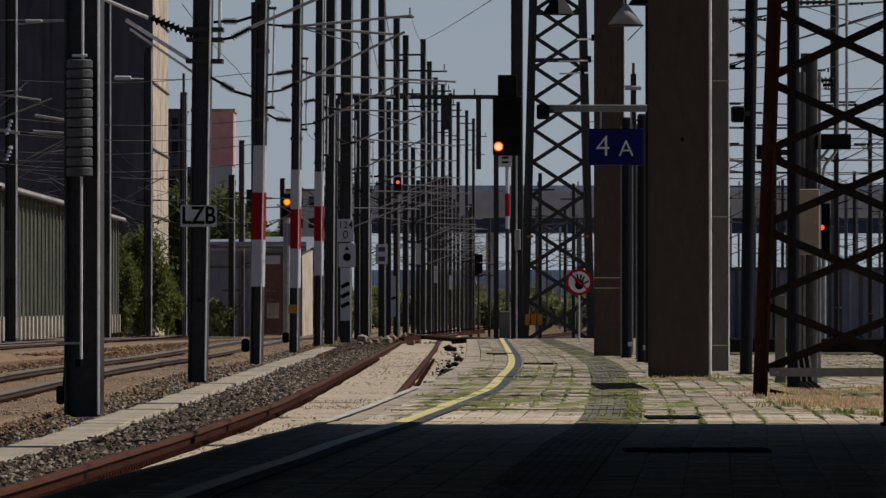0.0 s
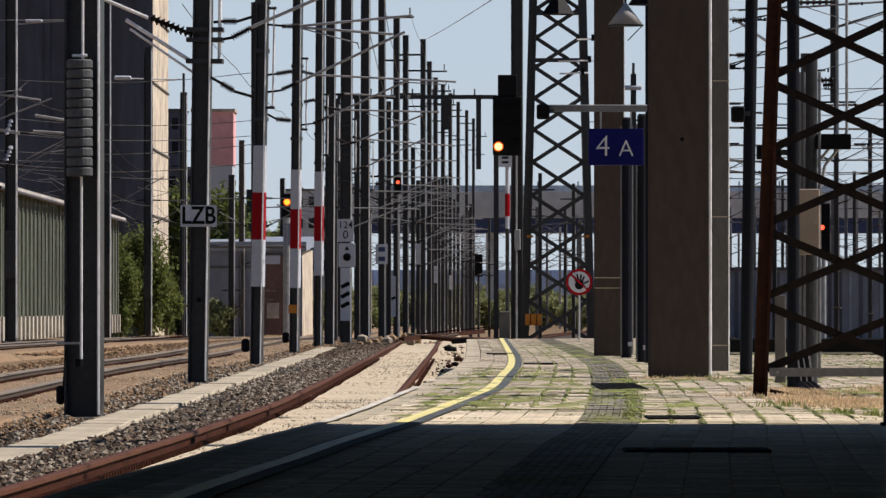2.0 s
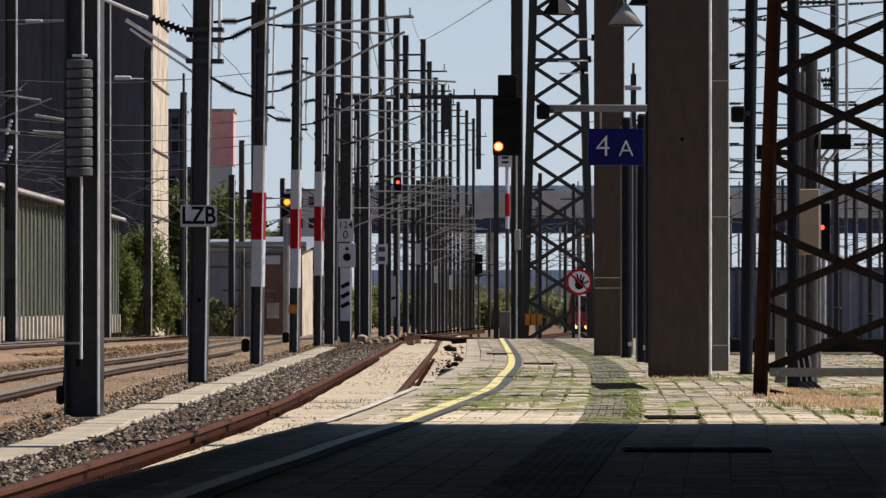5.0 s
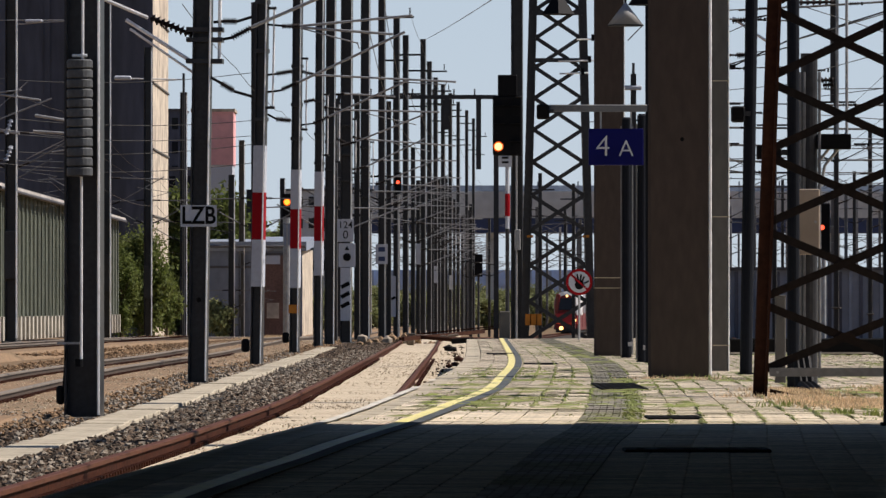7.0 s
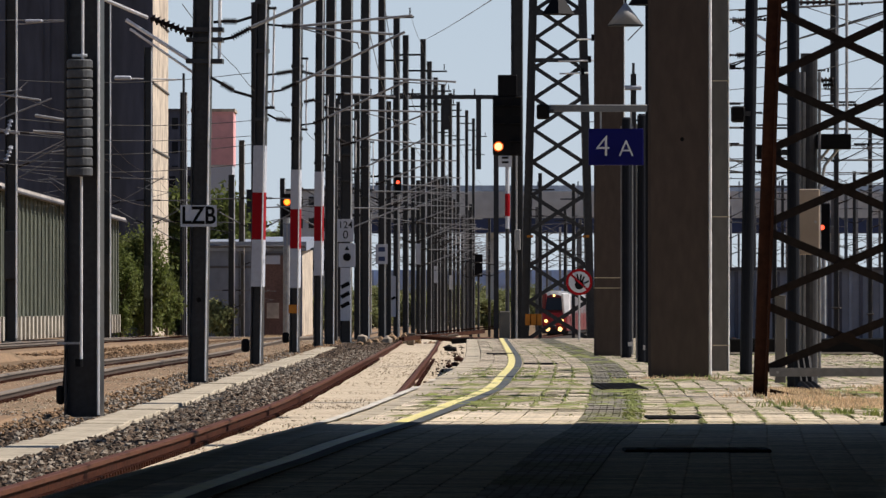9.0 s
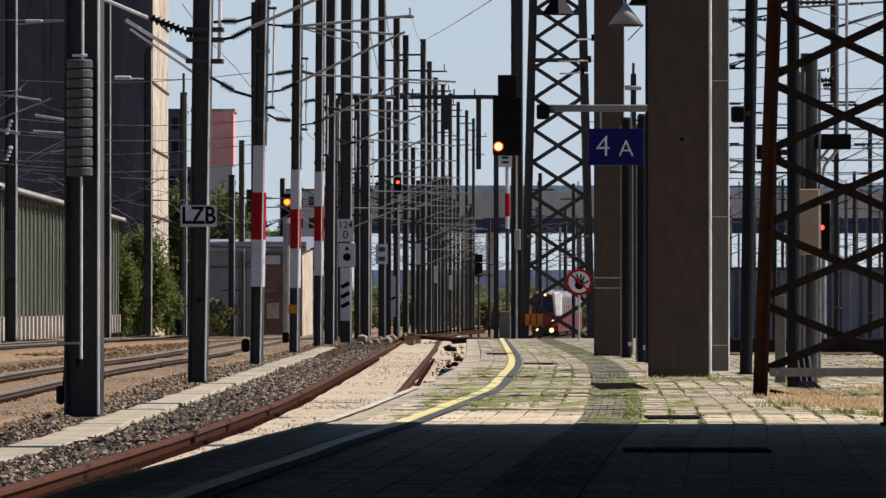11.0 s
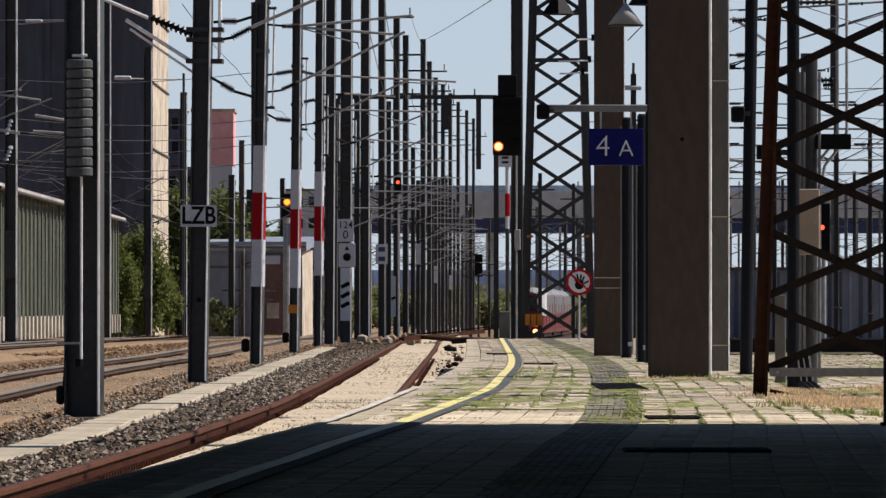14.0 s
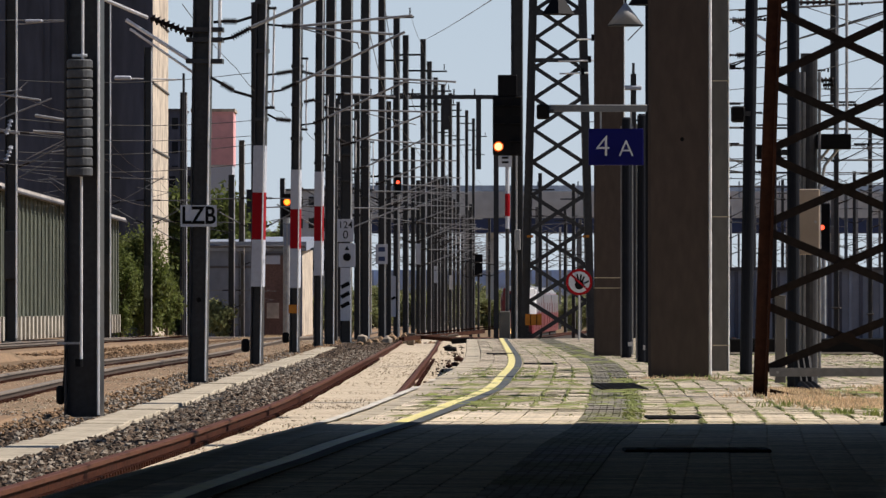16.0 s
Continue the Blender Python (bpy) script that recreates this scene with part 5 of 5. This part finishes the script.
    part("notice_board", B((-15.324, y0 - 0.06, 2.625), (1.1, 0.1, 1.4)), M["palewall"], a)
    p = base("pale_board", -13.61, 395, -0.85)
    tagged(p, "pale board lying beside the far track", "board")
    part("plank", B((0, 0, 0.12), (0.9, 0.3, 0.1), pose(0, 0, 0, 20, 4, 5)), M["white"], p)


def red_block():
    b = base("red_facade_building", 0, 0, -1.8)
    tagged(b, "distant red building, paled for haze, above a white lower storey", "building")
    d = 850
    xa, xb = -34.309, -28.668
    z0, z1 = 22.63, 29.894
    part("red_storey", B(((xa + xb) / 2, d + 5, (z0 + z1) / 2), (xb - xa, 10, z1 - z0)), M["pink"], b)
    part("white_storey", B(((xa + xb) / 2, d + 5.1, z0 / 2), (xb - xa - 0.3, 9.8, z0)), M["white"], b)
    part("parapet", B(((xa + xb) / 2, d + 5, z1 + 0.2), (xb - xa + 0.4, 10.4, 0.4)), M["palewall"], b)


def yard_offices():
    """Low grey blocks of the far yard, one behind the other."""
    for xa, xb, d, zt, mat, label in ((-30.4, -21.76, 880, 13.6, "darkwall", "distant dark grey yard building with rows of windows"),
                                      (-34.887, -30.987, 780, 20.453, "darkwall", "narrow distant dark grey yard building"),
                                      (-35.4, -33.4, 800, 28.4, "darkwall", "narrow dark stair tower of the far yard"),
                                      (-23.365, -13.328, 905, 20.11, "bridge", "distant grey concrete yard building with rows of windows")):
        b = base("yard_building", 0, 0, -1.8)
        tagged(b, label, "building", "yard buildings")
        wall = part("wall", B(((xa + xb) / 2, d + 5, zt / 2), (xb - xa, 10, zt)), M[mat], b)
        part("roof_edge", B(((xa + xb) / 2, d + 5, zt + 0.15), (xb - xa + 0.5, 10.5, 0.3)), M["roofdark"], b)
        n = int((xb - xa) / 1.5)
        for k in range(4):
            for i in range(n):
                part("window", B((xa + 0.9 + i * (xb - xa - 1.8) / max(1, n - 1), d - 0.03, zt - 1.6 - 3.1 * k), (0.8, 0.1, 1.5)), M["glass"], b)


def overpass():
    b = base("road_overpass", 0, 0, -1.8)
    tagged(b, "distant concrete road bridge with a dark blue girder across the yard", "bridge")
    d = 930
    xa, xb = -18.938, 77.444
    zt, zm, zb = 19.397, 16.523, 14.325
    w, c = xb - xa, (xa + xb) / 2
    part("deck", B((c, d + 6, (zt + zm) / 2), (w, 12, zt - zm)), M["bridge"], b)
    part("girder", B((c, d + 6, (zm + zb) / 2), (w, 11, zm - zb)), M["bluesteel"], b)
    part("parapet", B((c, d + 0.2, zt + 0.55), (w, 0.3, 1.1)), M["bridge"], b)
    part("noise_barrier", B((c, d + 11, zt + 1.1), (w, 0.2, 2.2)), M["greywall"], b)
    for i in range(16):
        part("railing_post", B((xa + 3 + i * (w - 6) / 15, d + 0.1, zt + 1.4), (0.2, 0.2, 2.4)), M["greywall"], b)
    for qx in (-12.175, 7.271, 33.48, 58.844):
        part("pier", B((qx, d + 6, zb / 2), (1.6, 4, zb)), M["bridge"], b)


def far_hall():
    b = base("blue_yard_hall", 0, 0, -1.8)
    tagged(b, "far yard hall behind the tracks, its blue paled for haze", "building")
    xa, xb = -16.364, 95
    zt, zm = 10.694, 7.625
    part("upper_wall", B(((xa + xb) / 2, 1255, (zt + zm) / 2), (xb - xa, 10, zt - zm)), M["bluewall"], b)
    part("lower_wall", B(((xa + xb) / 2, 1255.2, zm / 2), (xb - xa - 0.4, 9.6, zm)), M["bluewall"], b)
    for i in range(28):
        part("bay", B((xa + 2 + i * (xb - xa - 4) / 27, 1249.8, zt / 2), (0.8, 0.5, zt - 0.2)), M["hallblue"], b)


def tree(name, x, y, z, w, d, h, n, seed, leaf=0.32, label="leafy green bush beside the track", category="tree", foliage="leaf"):
    rng = np.random.default_rng(seed)
    t = base(name, x, y, z)
    tagged(t, label, category, "trees and bushes")
    bm = bmesh.new()
    rod(bm, (0, 0, -0.2), (0.05 * w, 0, h * 0.5), 0.03 * h, 0.012 * h, 8)
    for i in range(7):
        a = i * 2.4
        rod(bm, (0, 0, h * (0.12 + 0.05 * i)), (w * 0.32 * math.cos(a), d * 0.32 * math.sin(a), h * (0.42 + 0.06 * i)), 0.012 * h, 0.004 * h, 6)
    part("trunk", bm, M["bark"], t)
    # leaves: clumps of small bent blades round many centres
    k = max(14, n // 160)
    cen = rng.normal(size=(k, 3))
    cen /= np.linalg.norm(cen, axis=1)[:, None]
    cen *= (0.35 + 0.65 * rng.random((k, 1)) ** 0.5)
    cen = cen * (w * 0.42, d * 0.42, h * 0.42) + (0, 0, h * 0.52)
    pick = rng.integers(0, k, n)
    p = cen[pick] + rng.normal(size=(n, 3)) * (w * 0.085, d * 0.085, h * 0.075)
    p[:, 2] = np.maximum(p[:, 2], 0.1)
    u = rng.normal(size=(n, 3)); u /= np.linalg.norm(u, axis=1)[:, None]
    v = np.cross(u, rng.normal(size=(n, 3))); v /= np.linalg.norm(v, axis=1)[:, None]
    s = leaf * (0.6 + 0.8 * rng.random((n, 1)))
    q = np.stack((p - u * s, p + v * s * 0.45, p + u * s, p - v * s * 0.45), 1).reshape(-1, 3)
    f = np.arange(4 * n).reshape(-1, 4)
    tagged(quads("crown", q.tolist(), f.tolist(), M[foliage], t), kind="stuff")
    return t


def yard():
    # Black block stands in for shade, its pale strip for a rail glint.
    ramp = base("low_wall", 0, 0, 0)
    tagged(ramp, "low black block in place of the shaded far edge", "wall")
    part("wall_body", B((6.818, 97.5, 0.55), (4.8, 1.0, 0.5), bevel=0.02), M["iron"], ramp)
    part("edge_strip", B((6.818, 96.96, 0.575), (4.8, 0.06, 0.02)), M["kerb"], ramp, "pale strip for a rail glint")
    shed = base("yard_shed", 0, 0, -1.6)
    tagged(shed, "long blue-grey ribbed yard shed behind the sidings", "shed")
    xa, xb, zt = 24.996, 45.615, 6.291
    part("shed_wall", B(((xa + xb) / 2, 563, zt / 2), (xb - xa, 6, zt)), M["greywall"], shed)
    part("shed_roof", B(((xa + xb) / 2, 563, zt + 0.1), (xb - xa + 0.6, 7, 0.3)), M["roofdark"], shed)
    for i in range(22):
        part("shed_rib", B((xa + 0.5 + i * (xb - xa - 1) / 21, 559.9, zt / 2), (0.3, 0.3, zt - 0.3)), M["darkwall" if i % 3 else "greywall"], shed)


yard()
def crest_clutter():
    t = base("points_timber", 0, 236, -0.1)
    tagged(t, "dark oiled timbers and crossing rails at the crest of the track", "track points")
    for i, (x, w, z, h, tilt, mat) in enumerate(((0.74, 0.84, 0.14, 0.2, -4, "iron"), (-0.25, 1.25, 0.22, 0.15, 5, "rust"), (-1.25, 0.85, 0.24, 0.12, -6, "rust"),
                                                 (-0.6, 1.5, 0.3, 0.1, 2, "raildark"), (0.25, 0.7, 0.3, 0.1, -7, "raildark"))):
        part("timber", B((x, i * 1.1 - 1.0, z), (w, 0.28, h), pose(0, 0, 0, 0, tilt, 9 * i - 8), bevel=0.03), M[mat], t)
    for i, (x, y, z, s) in enumerate(((0.2, -32, -0.06, 0.17), (0.34, -34, -0.08, 0.12), (0.42, -70, -0.1, 0.13), (0.3, -84, -0.1, 0.1), (0.14, -88, -0.1, 0.08))):
        bm = bmesh.new()
        bmesh.ops.create_icosphere(bm, subdivisions=1, radius=s)
        for v in bm.verts:
            v.co = Vector((v.co.x * 1.2, v.co.y * 1.5, v.co.z * 0.75)) * (0.8 + 0.4 * ((v.index * 37 + i * 11) % 10) / 10)
        lump = tagged(part("track_lump", bm, M["iron" if i < 2 else "rust"]), "dark oily lump of debris beside the rail", "debris")
        lump.matrix_basis = pose(x, 236 + y, z)
    part("crossing_rail", beam(bmesh.new(), (-1.5, -2, 0.2), (1.6, 8, 0.45), 0.1, 0.14), M["rust"], t)
    m = base("point_machine", -1.233, 238, -0.25)
    tagged(m, "small pale point machine box beside the rail", "point machine")
    part("case", B((0, 0, 0.3), (0.32, 0.6, 0.4), bevel=0.05), M["sleeper"], m)
    part("lid", B((0, 0, 0.53), (0.36, 0.64, 0.06), bevel=0.02), M["concrete2"], m)
    h = base("rubble_heap", -1.909, 250, -0.3)
    tagged(h, "small heap of brown rubble and pale stones by the track", "rubble")
    rng = random.Random(5)
    for i in range(44):
        bm = bmesh.new()
        bmesh.ops.create_icosphere(bm, subdivisions=1, radius=rng.uniform(0.1, 0.28))
        for v in bm.verts:
            v.co *= rng.uniform(0.7, 1.2)
        o = part("rubble_stone", bm, M["palestone" if i % 5 == 0 else "dusty"], h)
        a = rng.random()
        o.matrix_basis = pose(rng.gauss(0, 0.6), rng.gauss(0, 0.9), 0.08 + 0.4 * a * rng.random())


crest_clutter()
silo()
warehouse()
hall()
red_block()
yard_offices()
overpass()
far_hall()
tree("bush", -22.902, 470, -0.9, 5.0, 4.0, 8.4, 17000, 1, 0.15, "large leafy green bush in front of the warehouse", category="bush")
tree("bush", -23.536, 455, -0.9, 2.6, 2.6, 6.6, 7000, 2, 0.13, category="bush")
tree("bush", -21.738, 488, -1.0, 2.4, 2.4, 5.2, 6000, 3, 0.13, category="bush")
tree("tree", -26.008, 612, -1.7, 4.4, 4, 13.8, 15000, 4, 0.3, "green tree behind the far mast row")
tree("tree", -21.738, 625, -1.7, 5.4, 4, 14.6, 18000, 5, 0.3, "green tree behind the far mast row")
tree("bush", -21.6, 602, -1.7, 2.4, 2, 3.8, 2000, 6, 0.2, category="bush")
tree("tree", -22.56, 705, -1.75, 6.0, 4, 14.2, 14000, 8, 0.3, "green tree behind the low hall")
tree("tree", -18.847, 730, -1.75, 5.0, 4, 12.6, 10000, 9, 0.3, "green tree behind the low hall")
tree("tree", -19.195, 690, -1.7, 3.6, 4, 11.5, 8000, 7, 0.26, "green tree behind the low hall")
for i, x in enumerate((-12.9, -9.4, -4.2, 0.6, 5.1, 7.8, 10.1, 12.8, 16.1, 20.1, 23.6, 52.6, 57.6, 61.6, 67.6, 71.6, 76.1)):
    h = 5.5 + 3.0 * ((i * 37) % 10) / 10
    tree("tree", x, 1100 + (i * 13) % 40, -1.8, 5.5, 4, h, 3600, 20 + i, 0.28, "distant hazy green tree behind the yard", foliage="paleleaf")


protos = [tree("scrub_bush", -70 + 9 * i, 760 + 22 * i, -1.8, 7.0, 4, 4.4 + 0.8 * i, 5000, 60 + i, 0.24, "low scrub along the far tracks, its green paled for haze", category="bush", foliage="paleleaf") for i in range(3)]
rng = random.Random(21)
for i in range(80):
    y = rng.uniform(780, 1080)
    x = rng.uniform(-0.0204, 0.0742) * y
    if abs(x - branch_line(y)) > 5.5:
        copy_thing(protos[i % 3], pose(x, y, -1.85, 0, 0, rng.uniform(0, 360)))
tree("bush", -9.695, 620, -1.75, 5.0, 3, 3.4, 3500, 81, 0.2, "green shrubs between the far tracks", category="bush", foliage="paleleaf")
tree("bush", -20.16, 560, -1.6, 3.6, 3, 3.6, 3500, 82, 0.18, "yellow-green grass clump before the low hall", category="bush", foliage="paleleaf")


# ---- weeds ----
def blades(name, spots, mat, label, seed, h0, tilt=0.35):
    """spots: (x, y, spread x, spread y, count, z)."""
    rng = np.random.default_rng(seed)
    vs, fs, k = [], [], 0
    for x, y, sx, sy, n, z in spots:
        for i in range(n):
            a, b = x + rng.normal() * sx, y + rng.normal() * sy
            h = h0 * (0.4 + rng.random())
            w = 0.004 + 0.006 * rng.random()
            dx, dy = rng.normal(size=2) * tilt * h
            t = rng.random() * 3.1416
            c, s = w * math.cos(t), w * math.sin(t)
            vs += [(a - c, b - s, z), (a + c, b + s, z), (a + dx * 0.5 + c * 0.6, b + dy * 0.5 + s * 0.6, z + h * 0.6), (a + dx, b + dy, z + h)]
            fs += [(k, k + 1, k + 2), (k, k + 2, k + 3)]
            k += 4
    return tagged(quads(name, vs, fs, mat), label, "weeds", kind="stuff")


rng = random.Random(12)
green, dry = [], []
for i in range(2600):
    y = 39.2 + 75 * rng.random() ** 1.5
    x = edge_x(y) + 0.46 + PAVE_W * rng.randrange(1, 36) - 0.007
    if x < RIGHT - 0.2 and (y > 45.5 or x > 1.3) and noise.noise((x * 0.7, y * 0.12, 5.0)) > rng.uniform(-0.45, 0.3):
        green.append((x, y, 0.008, 0.25, 30, PZ - 0.004))
for i in range(500):
    y = 39.6 + 60 * rng.random() ** 1.5
    x = edge_x(y) + 0.5 + rng.random() * 6
    if noise.noise((x * 0.7, y * 0.12, 5.0)) > rng.uniform(-0.1, 0.3):
        green.append((x, y, 0.25, 0.06, 45, PZ - 0.004))
for x, y, n in ((2.72, 41.2, 160), (2.5, 43.5, 90), (2.8, 42.0, 120), (1.8, 61.5, 90), (2.3, 61.8, 90)):
    green.append((x, y, 0.04, 0.3, n, PZ - 0.01))
for i in range(420):
    y = 43.5 + 14 * rng.random()
    x = rng.uniform(2.3 + 0.012 * y, 4.6)
    if noise.noise((x * 1.3, y * 0.2, 8.0)) < 0.04:
        continue
    dry.append((x, y, 0.18, 0.3, 150, PZ - 0.01))
for x, y in ((2.325, 63.5), (2.153, 63.8), (2.583, 63.5), (2.601, 51.2), (3.041, 51)):
    dry.append((x, y, 0.18, 0.25, 110, PZ - 0.01))


def mats(name, spots, mat, label, seed):
    """Flat uneven mats: (x, y, half width, half length)."""
    rng = np.random.default_rng(seed)
    vs, fs, k = [], [], 0
    for x, y, a, b in spots:
        z = PZ + 0.005 + wave(x, y)
        n = 9
        rad = 0.55 + 0.6 * rng.random(n)
        vs += [(x, y, z + 0.012)]
        vs += [(x + a * rad[j] * math.cos(6.283 * j / n), y + b * rad[j] * math.sin(6.283 * j / n), z) for j in range(n)]
        fs += [(k, k + 1 + j, k + 1 + (j + 1) % n) for j in range(n)]
        k += n + 1
    return tagged(quads(name, vs, fs, mat), label, "weeds", kind="stuff")


mossy, strawy = [], []
for i in range(4200):
    y = 39.4 + 85 * rng.random() ** 1.4
    x = edge_x(y) + 0.45 + PAVE_W * rng.randrange(0, 36) - 0.004
    if x < RIGHT - 0.2 and (y > 45.5 or x > 1.3) and noise.noise((x * 0.7, y * 0.12, 5.0)) > rng.uniform(-0.5, 0.35):
        mossy.append((x, y, rng.uniform(0.006, 0.028), rng.uniform(0.1, 0.5)))
for i in range(800):
    y = 39.4 + 85 * rng.random() ** 1.4
    x = edge_x(y) + 0.3 + rng.random() * 6
    if noise.noise((x * 0.7, y * 0.12, 5.0)) > rng.uniform(-0.05, 0.4):
        mossy.append((x, y, rng.uniform(0.06, 0.24), rng.uniform(0.03, 0.2)))
for i in range(130):
    # moss along the wide cross joints near the yellow line
    y = rng.choice((46.3, 48.2, 50.6, 53.0, 55.2, 58.5, 62.0)) + rng.gauss(0, 0.5)
    x = edge_x(y) + rng.uniform(0.25, 2.6)
    mossy.append((x, y, rng.uniform(0.05, 0.2), rng.uniform(0.04, 0.22)))
    if i % 3 == 0:
        green.append((x, y, 0.12, 0.1, 30, PZ))
for x, y, *_ in dry:
    if rng.random() < 0.75:
        continue
    strawy.append((x + rng.uniform(-0.1, 0.1), y, rng.uniform(0.08, 0.3), rng.uniform(0.1, 0.5)))
for i in range(100):
    # a green seam along the grooved strip
    y = 40.5 + 24 * rng.random()
    x = edge_x(y) + 1.98 + rng.gauss(0, 0.025)
    mossy.append((x, y, rng.uniform(0.008, 0.026), rng.uniform(0.1, 0.35)))
    green.append((x, y, 0.02, 0.15, 40, PZ))
mats("moss_patches", mossy, M["moss"], "olive moss and low weeds in the paving joints", 41)
mats("straw_patches", strawy, M["straw"], "matted dry grass on the paving", 42)
blades("green_weeds", green, M["grass"], "green weeds growing in the paving joints", 31, 0.011)
tall = [(2.768, 43, 0.05, 0.1, 70, PZ - 0.01), (2.932, 42, 0.05, 0.1, 90, PZ - 0.01), (2.513, 46, 0.1, 0.2, 60, PZ - 0.01), (2.653, 64.2, 0.2, 0.1, 60, PZ - 0.01)]
blades("grass_tufts", tall, M["grass"], "taller grass tufts in the paving", 35, 0.05)
blades("dry_grass", dry, M["straw"], "dry straw-coloured grass round the mast feet", 32, 0.036)
bed = [(middle(y) + rng.uniform(-0.55, 1.4), y, 0.3, 0.12, 30, -0.16) for y in [46 + 130 * rng.random() ** 1.3 for _ in range(170)]]
blades("bed_weeds", bed, M["bark"], "dark withered weeds on the sandy track bed", 34, 0.022)
bank = [(left_line(y) + rng.uniform(-3.2, 3.2), y, 0.3, 1.2, 24, -0.4) for y in [90 + 170 * rng.random() for _ in range(500)]]
bank += [(far_left_line(y) + rng.choice((-3.5, 3.0)), y, 0.6, 2, 30, -0.42) for y in [215 + 160 * rng.random() for _ in range(500)]]
blades("trackside_grass", bank, M["straw"], "dry grass tufts along the tracks", 33, 0.1)


# ---- train ----
def train():
    t = base("train", 0, 0, 0)
    tagged(t, "red and white electric multiple unit with lit headlights", "train")
    W, HT = 2.82, 4.25
    # cross-section with rounded roof, nose at the front (towards -y)
    sec = [(-W / 2, 0.35), (-W / 2, 3.1), (-W / 2 + 0.12, 3.65), (-W / 2 + 0.5, 4.05), (-0.4, HT), (0.4, HT), (W / 2 - 0.5, 4.05), (W / 2 - 0.12, 3.65), (W / 2, 3.1), (W / 2, 0.35)]
    def shell(name, y0, y1, nose, parent):
        bm = bmesh.new()
        rows = [(y0 + 1.6, 1, 1), (y1, 1, 1)] if nose else [(y0, 1, 1), (y1, 1, 1)]
        if nose:
            rows = [(y0, 0.86, 0.9), (y0 + 0.35, 0.94, 0.95), (y0 + 0.9, 0.98, 0.985)] + rows
        rings = []
        for y, sx, sz in rows:
            rings.append([bm.verts.new((x * sx, y, 0.35 + (z - 0.35) * sz)) for x, z in sec])
        for a, b in zip(rings, rings[1:]):
            for j in range(len(sec) - 1):
                fc = bm.faces.new((a[j], b[j], b[j + 1], a[j + 1]))
                zc = (sec[j][1] + sec[j + 1][1]) / 2
                fc.material_index = 1 if 2 <= j <= 6 else 0
            bm.faces.new((a[-1], b[-1], b[0], a[0]))
        bm.faces.new(list(reversed(rings[0])))
        bm.faces.new(rings[-1])
        return part(name, bm, [M["trainred"], M["trainroof"]], parent)
    for c in range(3):
        y0 = c * 25.2
        body = shell("car_body", y0, y0 + 24.6, c == 0, t)
        part("upper_side", B((0, y0 + 12.9 + (0.9 if c == 0 else 0), 2.78), (W + 0.016, 23.2 - (1.8 if c == 0 else 0), 1.62), bevel=0.06), M["traingrey"], body, "light grey upper side")
        part("skirt", B((0, y0 + 12.5, 0.3), (W - 0.3, 20, 0.5)), M["trainskirt"], body)
        for d in (4.2, 12.6, 19.8):
            for s in (-1, 1):
                part("door", B((s * W / 2, y0 + d, 1.75), (0.06, 1.3, 2.2)), M["trainred"], body)
        part("roof_unit", B((0, y0 + 14, 4.08), (1.7, 6.0, 0.3), bevel=0.08), M["trainroof"], body)
        for d in (3.0, 5.4, 19.2, 21.6):
            part("wheelset", R((-0.8, y0 + d, 0.46), (0.8, y0 + d, 0.46), 0.46, seg=16), M["steel"], body)
    part("white_cab_side", B((W / 2 - 0.02, 1.9, 2.85), (0.16, 2.2, 2.1), bevel=0.05), M["trainwhite"], t, "white cab side")
    for k, paint, x, w in ((-1, "trainred", 0.98, 0.5), (1, "trainwhite", 1.1, 0.74)):
        part("cab_pillar", B((k * x, 0.1, 2.9), (w, 0.3, 2.2), pose(0, 0, 0, 0, -6 * k, 38 * k), bevel=0.08), M[paint], t, "white cab corner" if k > 0 else "red cab corner")
        part("windscreen_wiper", beam(bmesh.new(), (k * 0.35, -0.09, 2.2), (k * 0.1, -0.03, 2.9), 0.03, 0.03), M["black"], t)
    part("windscreen", B((-0.05, 0.1, 2.95), (1.6, 0.34, 1.3), pose(0, 0, 0, -6), bevel=0.06), M["glass"], t, "dark windscreen")
    part("windscreen_surround", B((-0.05, 0.14, 2.95), (1.8, 0.3, 1.52), pose(0, 0, 0, -6), bevel=0.08), M["trainred"], t, "red windscreen surround")
    # Nose red is brighter than the body red, raised for the unlit front.
    part("nose_panel", B((0, 0.08, 1.5), (2.3, 0.4, 1.2), bevel=0.12), M["nosered"], t, "red nose panel, colour raised for the unlit front")
    part("coupler", B((0, -0.25, 0.75), (0.4, 0.6, 0.3), bevel=0.05), M["steel"], t)
    part("snow_plough", B((0, -0.05, 0.3), (2.2, 0.3, 0.4)), M["trainskirt"], t)
    for s in (-1, 1):
        part("headlight", R((s * 0.78, -0.16, 1.3), (s * 0.78, 0.1, 1.3), 0.16, seg=16), M["head"], t, "bright warm headlight")
        part("lower_light", R((s * 0.6, -0.22, 0.5), (s * 0.6, 0.1, 0.5), 0.21, seg=16), M["head"], t, "bright warm lower light")
    part("top_light", R((0, -0.08, 3.78), (0, 0.3, 3.78), 0.12, seg=12), M["head"], t, "small upper light")
    return t


emu = train()


def motions():
    rows = []
    for t, y in ((0, 756.0), (2, 722.0), (4, 686.0), (6.5, 642.0), (9, 604.0), (12, 560.0), (14, 530.0), (16, 500.0)):
        x = branch_line(y)
        a = math.degrees(math.atan((branch_line(y + 30) - x) / 30))
        rows.append((t, pose(x, y, grade(y) + 0.0, 0, 0, -a)))
    walk(emu, rows)


motions()
